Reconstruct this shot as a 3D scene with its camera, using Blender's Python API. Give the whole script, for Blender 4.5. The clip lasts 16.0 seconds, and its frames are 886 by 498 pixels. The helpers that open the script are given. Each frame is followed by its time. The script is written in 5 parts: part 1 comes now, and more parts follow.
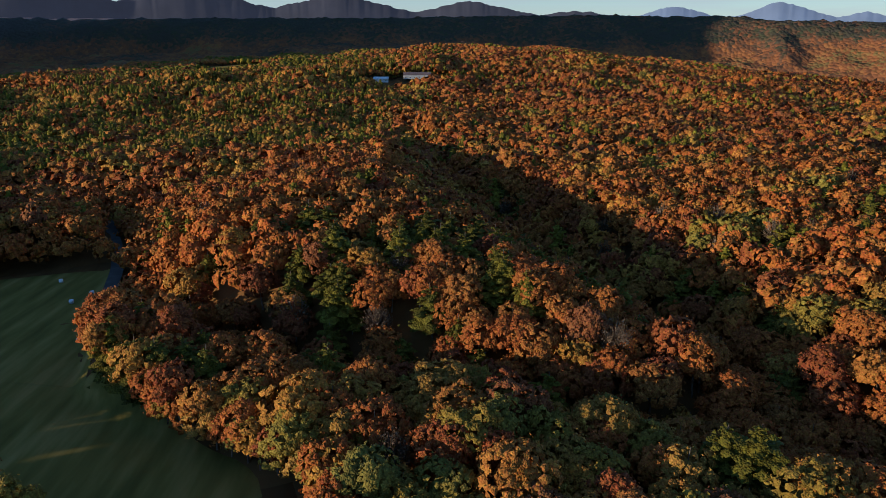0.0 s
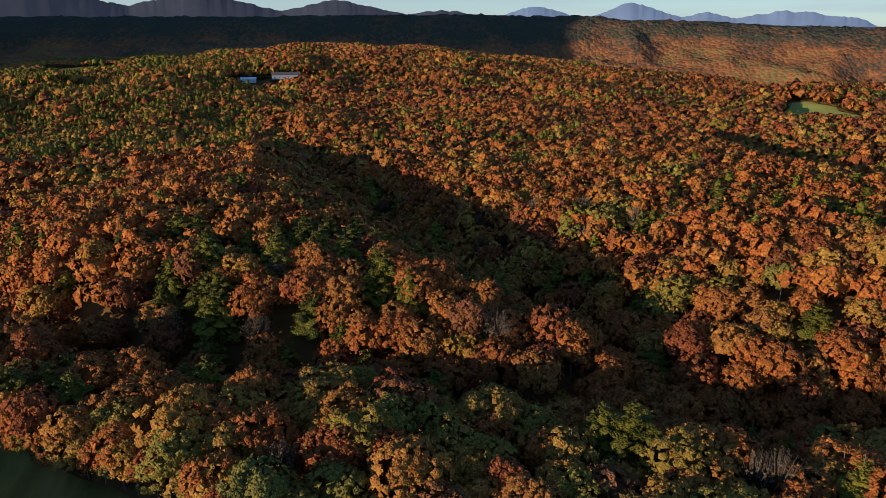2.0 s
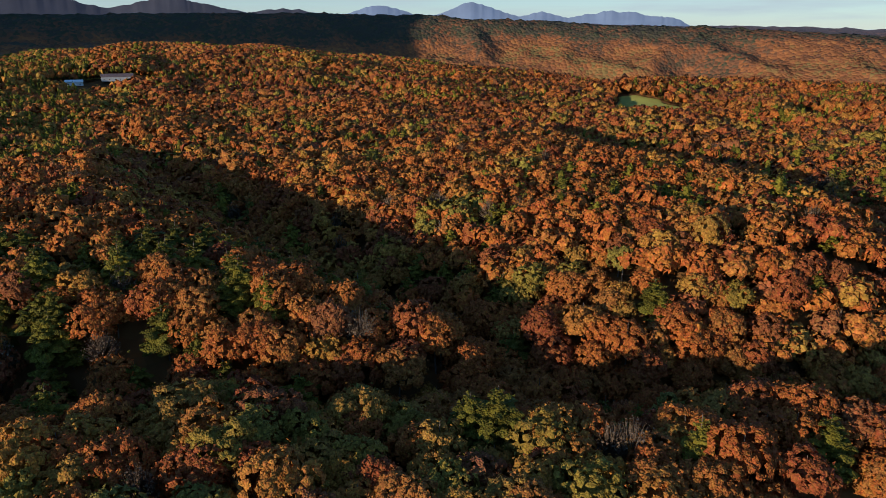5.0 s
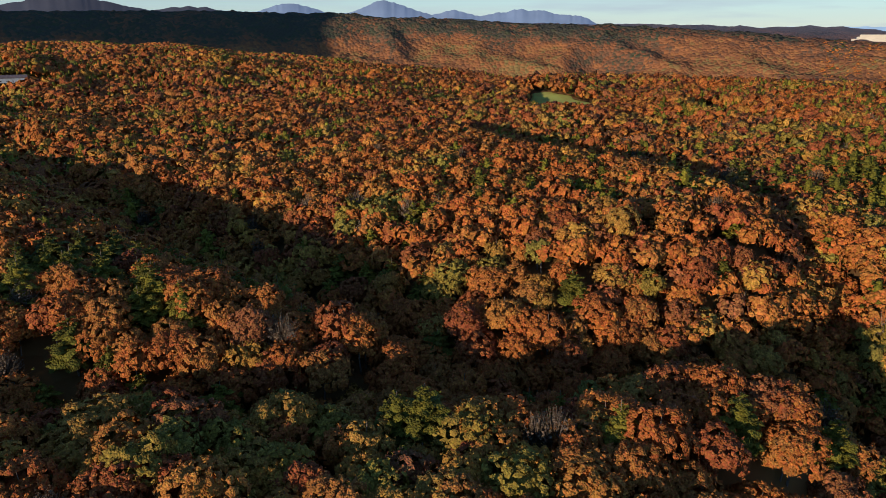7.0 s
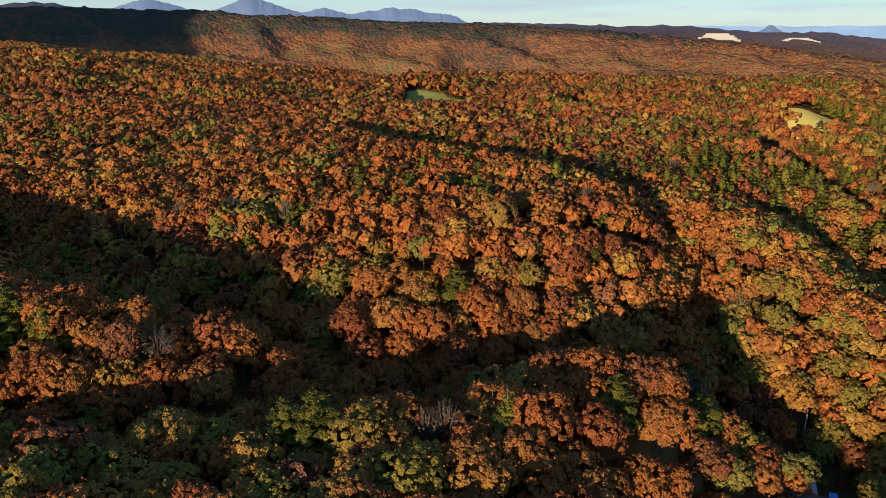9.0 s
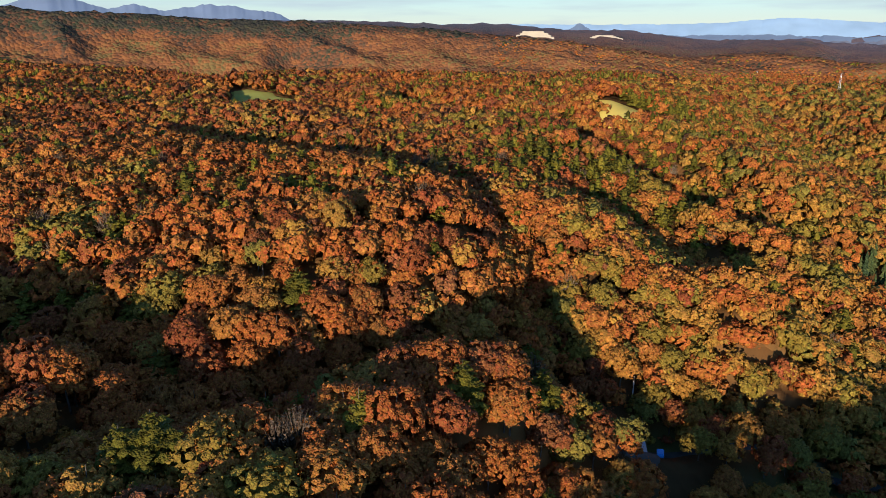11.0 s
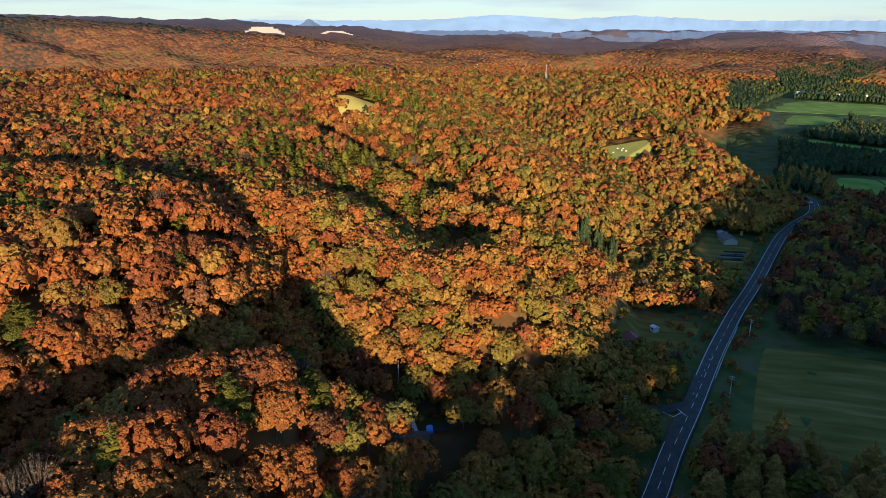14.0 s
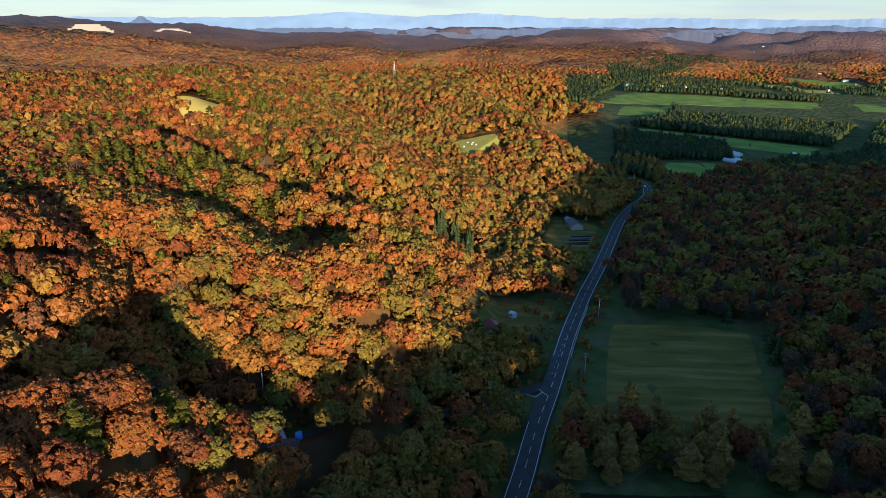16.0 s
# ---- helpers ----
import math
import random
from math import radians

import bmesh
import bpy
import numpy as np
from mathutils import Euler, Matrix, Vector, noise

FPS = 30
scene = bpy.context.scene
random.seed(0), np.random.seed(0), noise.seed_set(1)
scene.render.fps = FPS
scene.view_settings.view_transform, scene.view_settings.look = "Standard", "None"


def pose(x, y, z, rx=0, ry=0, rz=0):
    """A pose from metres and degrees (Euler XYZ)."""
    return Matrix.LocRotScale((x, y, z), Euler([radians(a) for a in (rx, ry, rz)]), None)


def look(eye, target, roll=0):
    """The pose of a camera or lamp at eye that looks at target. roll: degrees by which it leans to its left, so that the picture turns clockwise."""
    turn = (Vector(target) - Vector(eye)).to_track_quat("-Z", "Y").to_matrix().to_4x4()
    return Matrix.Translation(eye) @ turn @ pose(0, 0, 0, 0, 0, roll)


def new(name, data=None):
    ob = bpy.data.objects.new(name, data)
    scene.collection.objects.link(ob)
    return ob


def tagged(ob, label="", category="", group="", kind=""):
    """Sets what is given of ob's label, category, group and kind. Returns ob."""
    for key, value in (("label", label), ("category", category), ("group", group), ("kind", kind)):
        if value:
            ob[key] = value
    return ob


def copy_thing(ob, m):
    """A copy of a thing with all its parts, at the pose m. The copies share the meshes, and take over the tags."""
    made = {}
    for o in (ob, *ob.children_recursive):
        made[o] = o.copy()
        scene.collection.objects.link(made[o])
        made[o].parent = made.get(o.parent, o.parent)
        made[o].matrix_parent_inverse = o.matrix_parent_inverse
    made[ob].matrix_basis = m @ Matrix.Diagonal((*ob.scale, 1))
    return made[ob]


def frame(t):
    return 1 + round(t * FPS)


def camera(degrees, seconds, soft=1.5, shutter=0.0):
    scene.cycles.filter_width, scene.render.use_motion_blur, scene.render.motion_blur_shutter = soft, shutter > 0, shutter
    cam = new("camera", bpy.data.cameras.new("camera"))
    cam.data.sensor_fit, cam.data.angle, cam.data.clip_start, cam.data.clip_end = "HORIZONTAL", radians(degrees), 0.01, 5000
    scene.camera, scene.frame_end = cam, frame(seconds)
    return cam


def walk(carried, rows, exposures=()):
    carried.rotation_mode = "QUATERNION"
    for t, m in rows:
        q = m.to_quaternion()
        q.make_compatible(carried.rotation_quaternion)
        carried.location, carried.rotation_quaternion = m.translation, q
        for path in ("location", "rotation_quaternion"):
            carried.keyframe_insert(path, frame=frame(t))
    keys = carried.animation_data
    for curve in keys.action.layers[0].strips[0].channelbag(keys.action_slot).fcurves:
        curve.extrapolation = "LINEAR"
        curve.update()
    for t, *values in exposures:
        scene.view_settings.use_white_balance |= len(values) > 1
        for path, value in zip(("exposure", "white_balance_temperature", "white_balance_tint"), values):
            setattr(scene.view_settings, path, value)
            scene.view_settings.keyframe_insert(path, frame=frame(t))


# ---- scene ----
# ---------------------------------------------------------------- camera
H = 150.0
cam = camera(63.97, 16.0, soft=0.8)
PATH = [
    (0.0, pose(0.0, 0.0, H, 73.18, 0.01, 0.00)),
    (0.5, pose(0.0, 0.0, H, 73.15, -0.00, -2.24)),
    (1.0, pose(0.0, 0.0, H, 73.14, -0.01, -4.57)),
    (1.5, pose(0.0, 0.0, H, 73.13, 0.01, -7.43)),
    (2.0, pose(0.0, 0.0, H, 73.10, 0.08, -10.11)),
    (2.5, pose(0.0, 0.0, H, 73.08, 0.09, -11.43)),
    (3.0, pose(0.0, 0.0, H, 73.06, 0.08, -12.50)),
    (3.5, pose(0.0, 0.0, H, 73.05, 0.09, -13.92)),
    (4.0, pose(0.0, 0.0, H, 73.03, 0.11, -16.95)),
    (4.5, pose(0.0, 0.0, H, 73.01, 0.10, -19.76)),
    (7.0, pose(0.0, 0.0, H, 72.84, 0.18, -28.74)),
    (7.5, pose(0.0, 0.0, H, 72.80, 0.15, -30.69)),
    (8.0, pose(0.0, 0.0, H, 72.76, 0.15, -33.76)),
    (8.5, pose(0.0, 0.0, H, 72.73, 0.10, -36.10)),
    (11.0, pose(0.0, 0.0, H, 72.53, -0.04, -52.00)),
    (11.5, pose(0.0, 0.0, H, 72.49, -0.03, -55.63)),
    (12.0, pose(0.0, 0.0, H, 72.44, -0.05, -59.19)),
    (12.5, pose(0.0, 0.0, H, 72.38, -0.12, -62.34)),
    (13.0, pose(0.0, 0.0, H, 72.33, -0.17, -65.91)),
    (13.5, pose(0.0, 0.0, H, 72.30, -0.19, -69.31)),
    (14.0, pose(0.0, 0.0, H, 72.26, -0.21, -72.59)),
    (14.5, pose(0.0, 0.0, H, 72.21, -0.22, -76.04)),
    (15.0, pose(0.0, 0.0, H, 72.17, -0.27, -79.52)),
    (15.5, pose(0.0, 0.0, H, 72.13, -0.26, -82.48)),
    (16.0, pose(0.0, 0.0, H, 72.11, -0.26, -84.46)),
]
walk(cam, PATH, exposures=[(0.0, 0.05), (4.5, 0.08), (8.5, 0.18), (11.0, 0.32), (16.0, 0.42)])

# ---------------------------------------------------------------- sky and sun
SUN_AZ, SUN_EL = 247.5, 9.0
world = bpy.data.worlds.new("sky")
scene.world = world
world.use_nodes = True
wn, wl = world.node_tree.nodes, world.node_tree.links
sky = wn.new("ShaderNodeTexSky")
sky.sky_type = "NISHITA"
sky.sun_disc = False
sky.sun_elevation, sky.sun_rotation = radians(SUN_EL), radians(SUN_AZ)
sky.air_density, sky.dust_density, sky.ozone_density = 1.0, 0.0, 5.0
tc = wn.new("ShaderNodeTexCoord")
stretch = wn.new("ShaderNodeMapping")
stretch.inputs["Scale"].default_value = (2.2, 2.2, 22.0)
cloud = wn.new("ShaderNodeTexNoise")
cloud.inputs["Scale"].default_value, cloud.inputs["Detail"].default_value = 2.4, 6.0
cramp = wn.new("ShaderNodeValToRGB")
cramp.color_ramp.elements[0].position, cramp.color_ramp.elements[1].position = 0.46, 0.72
cmix = wn.new("ShaderNodeMixRGB")
cmix.inputs[2].default_value = (2.25, 2.7, 3.1, 1)
scale = wn.new("ShaderNodeMath")
scale.operation = "MULTIPLY_ADD"
scale.inputs[1].default_value, scale.inputs[2].default_value = 0.40, 0.50
# the pale haze lies along the horizon and thins out upwards
split = wn.new("ShaderNodeSeparateXYZ")
height = wn.new("ShaderNodeMapRange")
height.interpolation_type = "SMOOTHSTEP"
height.inputs["From Min"].default_value, height.inputs["From Max"].default_value = 0.02, 0.22
height.inputs["To Min"].default_value, height.inputs["To Max"].default_value = 1.0, 0.05
thin = wn.new("ShaderNodeMath")
thin.operation = "MULTIPLY"
wl.new(tc.outputs["Generated"], stretch.inputs[0])
wl.new(tc.outputs["Generated"], split.inputs[0])
wl.new(split.outputs["Z"], height.inputs["Value"])
wl.new(stretch.outputs[0], cloud.inputs["Vector"])
wl.new(cloud.outputs[0], cramp.inputs[0])
wl.new(cramp.outputs[0], scale.inputs[0])
wl.new(scale.outputs[0], thin.inputs[0])
wl.new(height.outputs[0], thin.inputs[1])
wl.new(thin.outputs[0], cmix.inputs[0])
wl.new(sky.outputs[0], cmix.inputs[1])
back = wn["Background"]
back.inputs["Strength"].default_value = 0.195
wl.new(cmix.outputs[0], back.inputs["Color"])

sun_data = bpy.data.lights.new("sun", "SUN")
sun_data.energy, sun_data.angle, sun_data.color = 4.7, radians(0.6), (1.0, 0.865, 0.68)
sun = new("sun", sun_data)
a, e = radians(SUN_AZ), radians(SUN_EL)
sun.matrix_world = look((0, 0, 0), (-math.sin(a) * math.cos(e), -math.cos(a) * math.cos(e), -math.sin(e)))
sun.location = (-300, -200, 400)


# ---------------------------------------------------------------- materials
def ramp(nt, stops):
    node = nt.nodes.new("ShaderNodeValToRGB")
    els = node.color_ramp.elements
    while len(els) < len(stops):
        els.new(0.5)
    for el, (p, c) in zip(els, stops):
        el.position, el.color = p, (*c, 1)
    return node


def material(name, stops, size=1.0, rough=0.85, bump=0.0, detail=5.0, fine=0.0, source="noise", metal=0.0, spec=0.3, stretch=(1, 1, 1), island=0.0, tufts=0.0, thin=0.0):
    """A node material: a colour ramp over a pattern of the given size in metres, with a finer grain, an uneven value for each piece, and relief."""
    m = bpy.data.materials.new(name)
    m.use_nodes = True
    nt = m.node_tree
    b = nt.nodes["Principled BSDF"]
    b.inputs["Roughness"].default_value, b.inputs["Metallic"].default_value = rough, metal
    b.inputs["Specular IOR Level"].default_value = spec
    geo = nt.nodes.new("ShaderNodeNewGeometry")
    mapping = nt.nodes.new("ShaderNodeMapping")
    mapping.inputs["Scale"].default_value = stretch
    nt.links.new(geo.outputs["Position"], mapping.inputs[0])
    noise_node = nt.nodes.new("ShaderNodeTexNoise")
    noise_node.inputs["Scale"].default_value, noise_node.inputs["Detail"].default_value = 1.0 / size, detail
    nt.links.new(mapping.outputs[0], noise_node.inputs["Vector"])
    value = noise_node.outputs[0]
    if source == "object":
        info = nt.nodes.new("ShaderNodeObjectInfo")
        value = info.outputs["Random"]
    elif source == "tint":
        at = nt.nodes.new("ShaderNodeAttribute")
        at.attribute_name = "tint"
        value = at.outputs["Fac"]
    col = ramp(nt, stops)
    nt.links.new(value, col.inputs[0])
    colour = col.outputs[0]
    if fine or island:
        hsv = nt.nodes.new("ShaderNodeHueSaturation")
        grain = nt.nodes.new("ShaderNodeMapRange")
        grain.inputs["From Min"].default_value, grain.inputs["From Max"].default_value = 0.3, 0.7
        grain.inputs["To Min"].default_value, grain.inputs["To Max"].default_value = 1 - fine, 1 + fine
        nt.links.new(noise_node.outputs[0], grain.inputs["Value"])
        out = grain.outputs[0]
        if island:
            isl = nt.nodes.new("ShaderNodeMapRange")
            isl.inputs["To Min"].default_value, isl.inputs["To Max"].default_value = 1 - island, 1 + island
            nt.links.new(geo.outputs["Random Per Island"], isl.inputs["Value"])
            mul = nt.nodes.new("ShaderNodeMath")
            mul.operation = "MULTIPLY"
            nt.links.new(out, mul.inputs[0])
            nt.links.new(isl.outputs[0], mul.inputs[1])
            out = mul.outputs[0]
        nt.links.new(out, hsv.inputs["Value"])
        nt.links.new(colour, hsv.inputs["Color"])
        colour = hsv.outputs[0]
    nt.links.new(colour, b.inputs["Base Color"])
    if thin:
        # leaves let some light through
        lit = nt.nodes.new("ShaderNodeBsdfTranslucent")
        both = nt.nodes.new("ShaderNodeMixShader")
        both.inputs[0].default_value = thin
        nt.links.new(colour, lit.inputs["Color"])
        nt.links.new(b.outputs[0], both.inputs[1])
        nt.links.new(lit.outputs[0], both.inputs[2])
        nt.links.new(both.outputs[0], nt.nodes["Material Output"].inputs["Surface"])
    if tufts:
        # the crown's surface breaks up into round tufts of leaves
        cells = nt.nodes.new("ShaderNodeTexVoronoi")
        cells.inputs["Scale"].default_value = 1.0 / tufts
        nt.links.new(geo.outputs["Position"], cells.inputs["Vector"])
        tone = nt.nodes.new("ShaderNodeSeparateColor")
        nt.links.new(cells.outputs["Color"], tone.inputs[0])
        vary = nt.nodes.new("ShaderNodeMapRange")
        vary.inputs["To Min"].default_value, vary.inputs["To Max"].default_value = 0.70, 1.30
        nt.links.new(tone.outputs[0], vary.inputs["Value"])
        turn = nt.nodes.new("ShaderNodeMapRange")
        turn.inputs["To Min"].default_value, turn.inputs["To Max"].default_value = 0.488, 0.512
        nt.links.new(tone.outputs[1], turn.inputs["Value"])
        hue = nt.nodes.new("ShaderNodeHueSaturation")
        nt.links.new(vary.outputs[0], hue.inputs["Value"])
        nt.links.new(turn.outputs[0], hue.inputs["Hue"])
        nt.links.new(colour, hue.inputs["Color"])
        nt.links.new(hue.outputs[0], b.inputs["Base Color"])
        knob = nt.nodes.new("ShaderNodeBump")
        knob.invert = True
        knob.inputs["Strength"].default_value, knob.inputs["Distance"].default_value = 0.9, 0.7 * tufts
        nt.links.new(cells.outputs["Distance"], knob.inputs["Height"])
        nt.links.new(knob.outputs[0], b.inputs["Normal"])
    elif bump:
        bn = nt.nodes.new("ShaderNodeBump")
        bn.inputs["Strength"].default_value, bn.inputs["Distance"].default_value = bump, size
        nt.links.new(noise_node.outputs[0], bn.inputs["Height"])
        nt.links.new(bn.outputs[0], b.inputs["Normal"])
    return m


RUSSET = [(0.0, (0.220, 0.060, 0.022)), (0.5, (0.290, 0.078, 0.023)), (1.0, (0.230, 0.085, 0.032))]
ORANGE = [(0.0, (0.320, 0.088, 0.022)), (0.5, (0.370, 0.112, 0.024)), (1.0, (0.320, 0.124, 0.030))]
GOLD = [(0.0, (0.370, 0.140, 0.030)), (0.5, (0.380, 0.175, 0.031)), (1.0, (0.310, 0.165, 0.035))]
OLIVE = [(0.0, (0.230, 0.138, 0.024)), (0.5, (0.240, 0.165, 0.027)), (1.0, (0.180, 0.145, 0.030))]
PINE = [(0.0, (0.086, 0.076, 0.011)), (0.5, (0.132, 0.110, 0.013)), (1.0, (0.180, 0.142, 0.018))]
CEDAR = [(0.0, (0.035, 0.055, 0.024)), (0.5, (0.050, 0.075, 0.027)), (1.0, (0.075, 0.090, 0.030))]
LARCH = [(0.0, (0.260, 0.150, 0.032)), (1.0, (0.330, 0.185, 0.041))]
TWIG = [(0.0, (0.13, 0.085, 0.055)), (1.0, (0.20, 0.140, 0.095))]
KINDS = ["russet_oak", "orange_oak", "golden_oak", "olive_oak", "pine", "cedar", "larch", "bare_tree"]
RAMPS = [RUSSET, ORANGE, GOLD, OLIVE, PINE, CEDAR, LARCH, TWIG]
near_leaf = {k: material(k + "_leaves", s, size=0.55, rough=0.8, fine=0.24, island=0.24, source="object", spec=0.15, tufts=0.45, detail=3, thin=0.12) for k, s in zip(KINDS, RAMPS)}
wood_leaf = {k: material(k + "_wood", s, size=1.0, rough=0.85, fine=0.26, island=0.22, source="tint", spec=0.1, tufts=1.0, detail=3) for k, s in zip(KINDS, RAMPS)}
bark = material("bark", [(0.3, (0.09, 0.065, 0.05)), (0.7, (0.19, 0.15, 0.12))], size=0.4, rough=0.95, bump=0.5, stretch=(1, 1, 0.3))
litter = material("leaf_litter", [(0.25, (0.080, 0.046, 0.022)), (0.5, (0.150, 0.074, 0.028)), (0.62, (0.190, 0.088, 0.030)), (0.8, (0.085, 0.076, 0.030))], size=42, rough=1.0, detail=9, fine=0.3, bump=0.02, spec=0.05)


def grassy_floor(m):
    """Rough green and tan grass on the low valley floor, fallen leaves on the slopes."""
    nt = m.node_tree
    b = nt.nodes["Principled BSDF"]
    old = b.inputs["Base Color"].links[0].from_socket
    geo = nt.nodes.new("ShaderNodeNewGeometry")
    sep = nt.nodes.new("ShaderNodeSeparateXYZ")
    low = nt.nodes.new("ShaderNodeMapRange")
    low.inputs["From Min"].default_value, low.inputs["From Max"].default_value = 6.0, 16.0
    low.inputs["To Min"].default_value, low.inputs["To Max"].default_value = 1.0, 0.0
    tex = nt.nodes.new("ShaderNodeTexNoise")
    tex.inputs["Scale"].default_value, tex.inputs["Detail"].default_value = 0.05, 9
    grass = ramp(nt, [(0.3, (0.060, 0.085, 0.026)), (0.48, (0.095, 0.120, 0.036)), (0.62, (0.140, 0.130, 0.060)), (0.75, (0.085, 0.070, 0.040))])
    mix = nt.nodes.new("ShaderNodeMixRGB")
    nt.links.new(geo.outputs["Position"], sep.inputs[0])
    nt.links.new(geo.outputs["Position"], tex.inputs["Vector"])
    nt.links.new(sep.outputs["Z"], low.inputs["Value"])
    nt.links.new(tex.outputs[0], grass.inputs[0])
    nt.links.new(low.outputs[0], mix.inputs[0])
    nt.links.new(old, mix.inputs[1])
    nt.links.new(grass.outputs[0], mix.inputs[2])
    nt.links.new(mix.outputs[0], b.inputs["Base Color"])


def far_canopy(m):
    """Past a mile the sheet is the closed roof of the autumn wood itself."""
    nt = m.node_tree
    b = nt.nodes["Principled BSDF"]
    old = b.inputs["Base Color"].links[0].from_socket
    geo = nt.nodes.new("ShaderNodeNewGeometry")
    sep = nt.nodes.new("ShaderNodeSeparateXYZ")
    flat = nt.nodes.new("ShaderNodeVectorMath")
    flat.operation = "LENGTH"
    far = nt.nodes.new("ShaderNodeMapRange")
    far.inputs["From Min"].default_value, far.inputs["From Max"].default_value = 1480, 1560
    up = nt.nodes.new("ShaderNodeMapRange")
    up.inputs["From Min"].default_value, up.inputs["From Max"].default_value = 8, 22
    both = nt.nodes.new("ShaderNodeMath")
    both.operation = "MULTIPLY"
    crowns = nt.nodes.new("ShaderNodeTexVoronoi")
    crowns.inputs["Scale"].default_value = 1 / 9.0
    stands = nt.nodes.new("ShaderNodeTexNoise")
    stands.inputs["Scale"].default_value, stands.inputs["Detail"].default_value = 1 / 170.0, 6
    blend = nt.nodes.new("ShaderNodeMath")
    blend.operation = "MULTIPLY_ADD"
    blend.inputs[1].default_value = 0.26
    split = nt.nodes.new("ShaderNodeSeparateColor")
    col = ramp(nt, [(0.30, (0.070, 0.060, 0.042)), (0.36, (0.060, 0.064, 0.036)), (0.48, (0.140, 0.074, 0.044)), (0.60, (0.230, 0.088, 0.040)), (0.72, (0.310, 0.122, 0.046)), (0.84, (0.200, 0.135, 0.050))])
    mix = nt.nodes.new("ShaderNodeMixRGB")
    nt.links.new(geo.outputs["Position"], sep.inputs[0])
    nt.links.new(geo.outputs["Position"], flat.inputs[0])
    nt.links.new(geo.outputs["Position"], crowns.inputs["Vector"])
    nt.links.new(geo.outputs["Position"], stands.inputs["Vector"])
    nt.links.new(flat.outputs["Value"], far.inputs["Value"])
    nt.links.new(sep.outputs["Z"], up.inputs["Value"])
    nt.links.new(far.outputs[0], both.inputs[0])
    nt.links.new(up.outputs[0], both.inputs[1])
    nt.links.new(crowns.outputs["Color"], split.inputs[0])
    nt.links.new(split.outputs[0], blend.inputs[0])
    nt.links.new(stands.outputs[0], blend.inputs[2])
    # towards the high, flat top the ramp shifts down to its darker tones
    crest = nt.nodes.new("ShaderNodeMapRange")
    crest.interpolation_type = "SMOOTHSTEP"
    crest.inputs["From Min"].default_value, crest.inputs["From Max"].default_value = 100, 160
    crest.inputs["To Min"].default_value, crest.inputs["To Max"].default_value = 0.0, 0.30
    lower = nt.nodes.new("ShaderNodeMath")
    lower.operation = "SUBTRACT"
    nt.links.new(sep.outputs["Z"], crest.inputs["Value"])
    nt.links.new(blend.outputs[0], lower.inputs[0])
    nt.links.new(crest.outputs[0], lower.inputs[1])
    nt.links.new(lower.outputs[0], col.inputs[0])
    nt.links.new(both.outputs[0], mix.inputs[0])
    nt.links.new(old, mix.inputs[1])
    # haze over the farthest woods, painted into the colour as pale violet-grey
    far_haze = nt.nodes.new("ShaderNodeMapRange")
    far_haze.inputs["From Min"].default_value, far_haze.inputs["From Max"].default_value = 2350, 3500
    far_haze.inputs["To Max"].default_value = 0.8
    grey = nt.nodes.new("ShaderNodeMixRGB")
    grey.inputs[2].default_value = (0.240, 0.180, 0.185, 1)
    nt.links.new(flat.outputs["Value"], far_haze.inputs["Value"])
    nt.links.new(far_haze.outputs[0], grey.inputs[0])
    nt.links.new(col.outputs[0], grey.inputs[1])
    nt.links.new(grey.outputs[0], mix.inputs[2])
    nt.links.new(mix.outputs[0], b.inputs["Base Color"])
    relief = nt.nodes.new("ShaderNodeBump")
    relief.invert = True
    relief.inputs["Strength"].default_value, relief.inputs["Distance"].default_value = 0.6, 5.0
    nt.links.new(crowns.outputs["Distance"], relief.inputs["Height"])
    first = b.inputs["Normal"].links[0].from_socket
    nt.links.new(first, relief.inputs["Normal"])
    nt.links.new(relief.outputs[0], b.inputs["Normal"])


grassy_floor(litter)
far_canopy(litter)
pasture = material("pasture_grass", [(0.3, (0.36, 0.31, 0.08)), (0.7, (0.30, 0.31, 0.075))], size=9, rough=1.0, detail=8, fine=0.15, spec=0.05)
meadow = material("meadow_grass", [(0.3, (0.150, 0.122, 0.030)), (0.5, (0.195, 0.150, 0.038)), (0.7, (0.265, 0.188, 0.060))], size=4.5, rough=1.0, detail=10, fine=0.16, spec=0.05, stretch=(1.0, 0.14, 1))
lush = material("lush_grass", [(0.3, (0.190, 0.290, 0.050)), (0.7, (0.280, 0.350, 0.075))], size=30, rough=1.0, detail=8, fine=0.15, spec=0.05)
straw = material("straw_grass", [(0.3, (0.64, 0.45, 0.11)), (0.7, (0.58, 0.46, 0.11))], size=25, rough=1.0, detail=8, fine=0.15, spec=0.05)
soil = material("tilled_soil", [(0.3, (0.032, 0.026, 0.018)), (0.7, (0.056, 0.044, 0.030))], size=2.0, rough=1.0, detail=8, bump=0.4, spec=0.05)
asphalt = material("asphalt", [(0.3, (0.044, 0.042, 0.039)), (0.7, (0.068, 0.064, 0.059))], size=3.0, rough=0.75, detail=9, fine=0.1, spec=0.35)
paint_white = material("road_paint", [(0.3, (0.62, 0.62, 0.60)), (0.7, (0.80, 0.80, 0.78))], size=0.6, rough=0.7, detail=6)
quarry = material("quarry_sand", [(0.3, (0.42, 0.35, 0.27)), (0.7, (0.52, 0.44, 0.34))], size=40, rough=1.0, detail=6)
white_wall = material("white_siding", [(0.3, (0.60, 0.60, 0.58)), (0.7, (0.74, 0.73, 0.70))], size=1.5, rough=0.7)
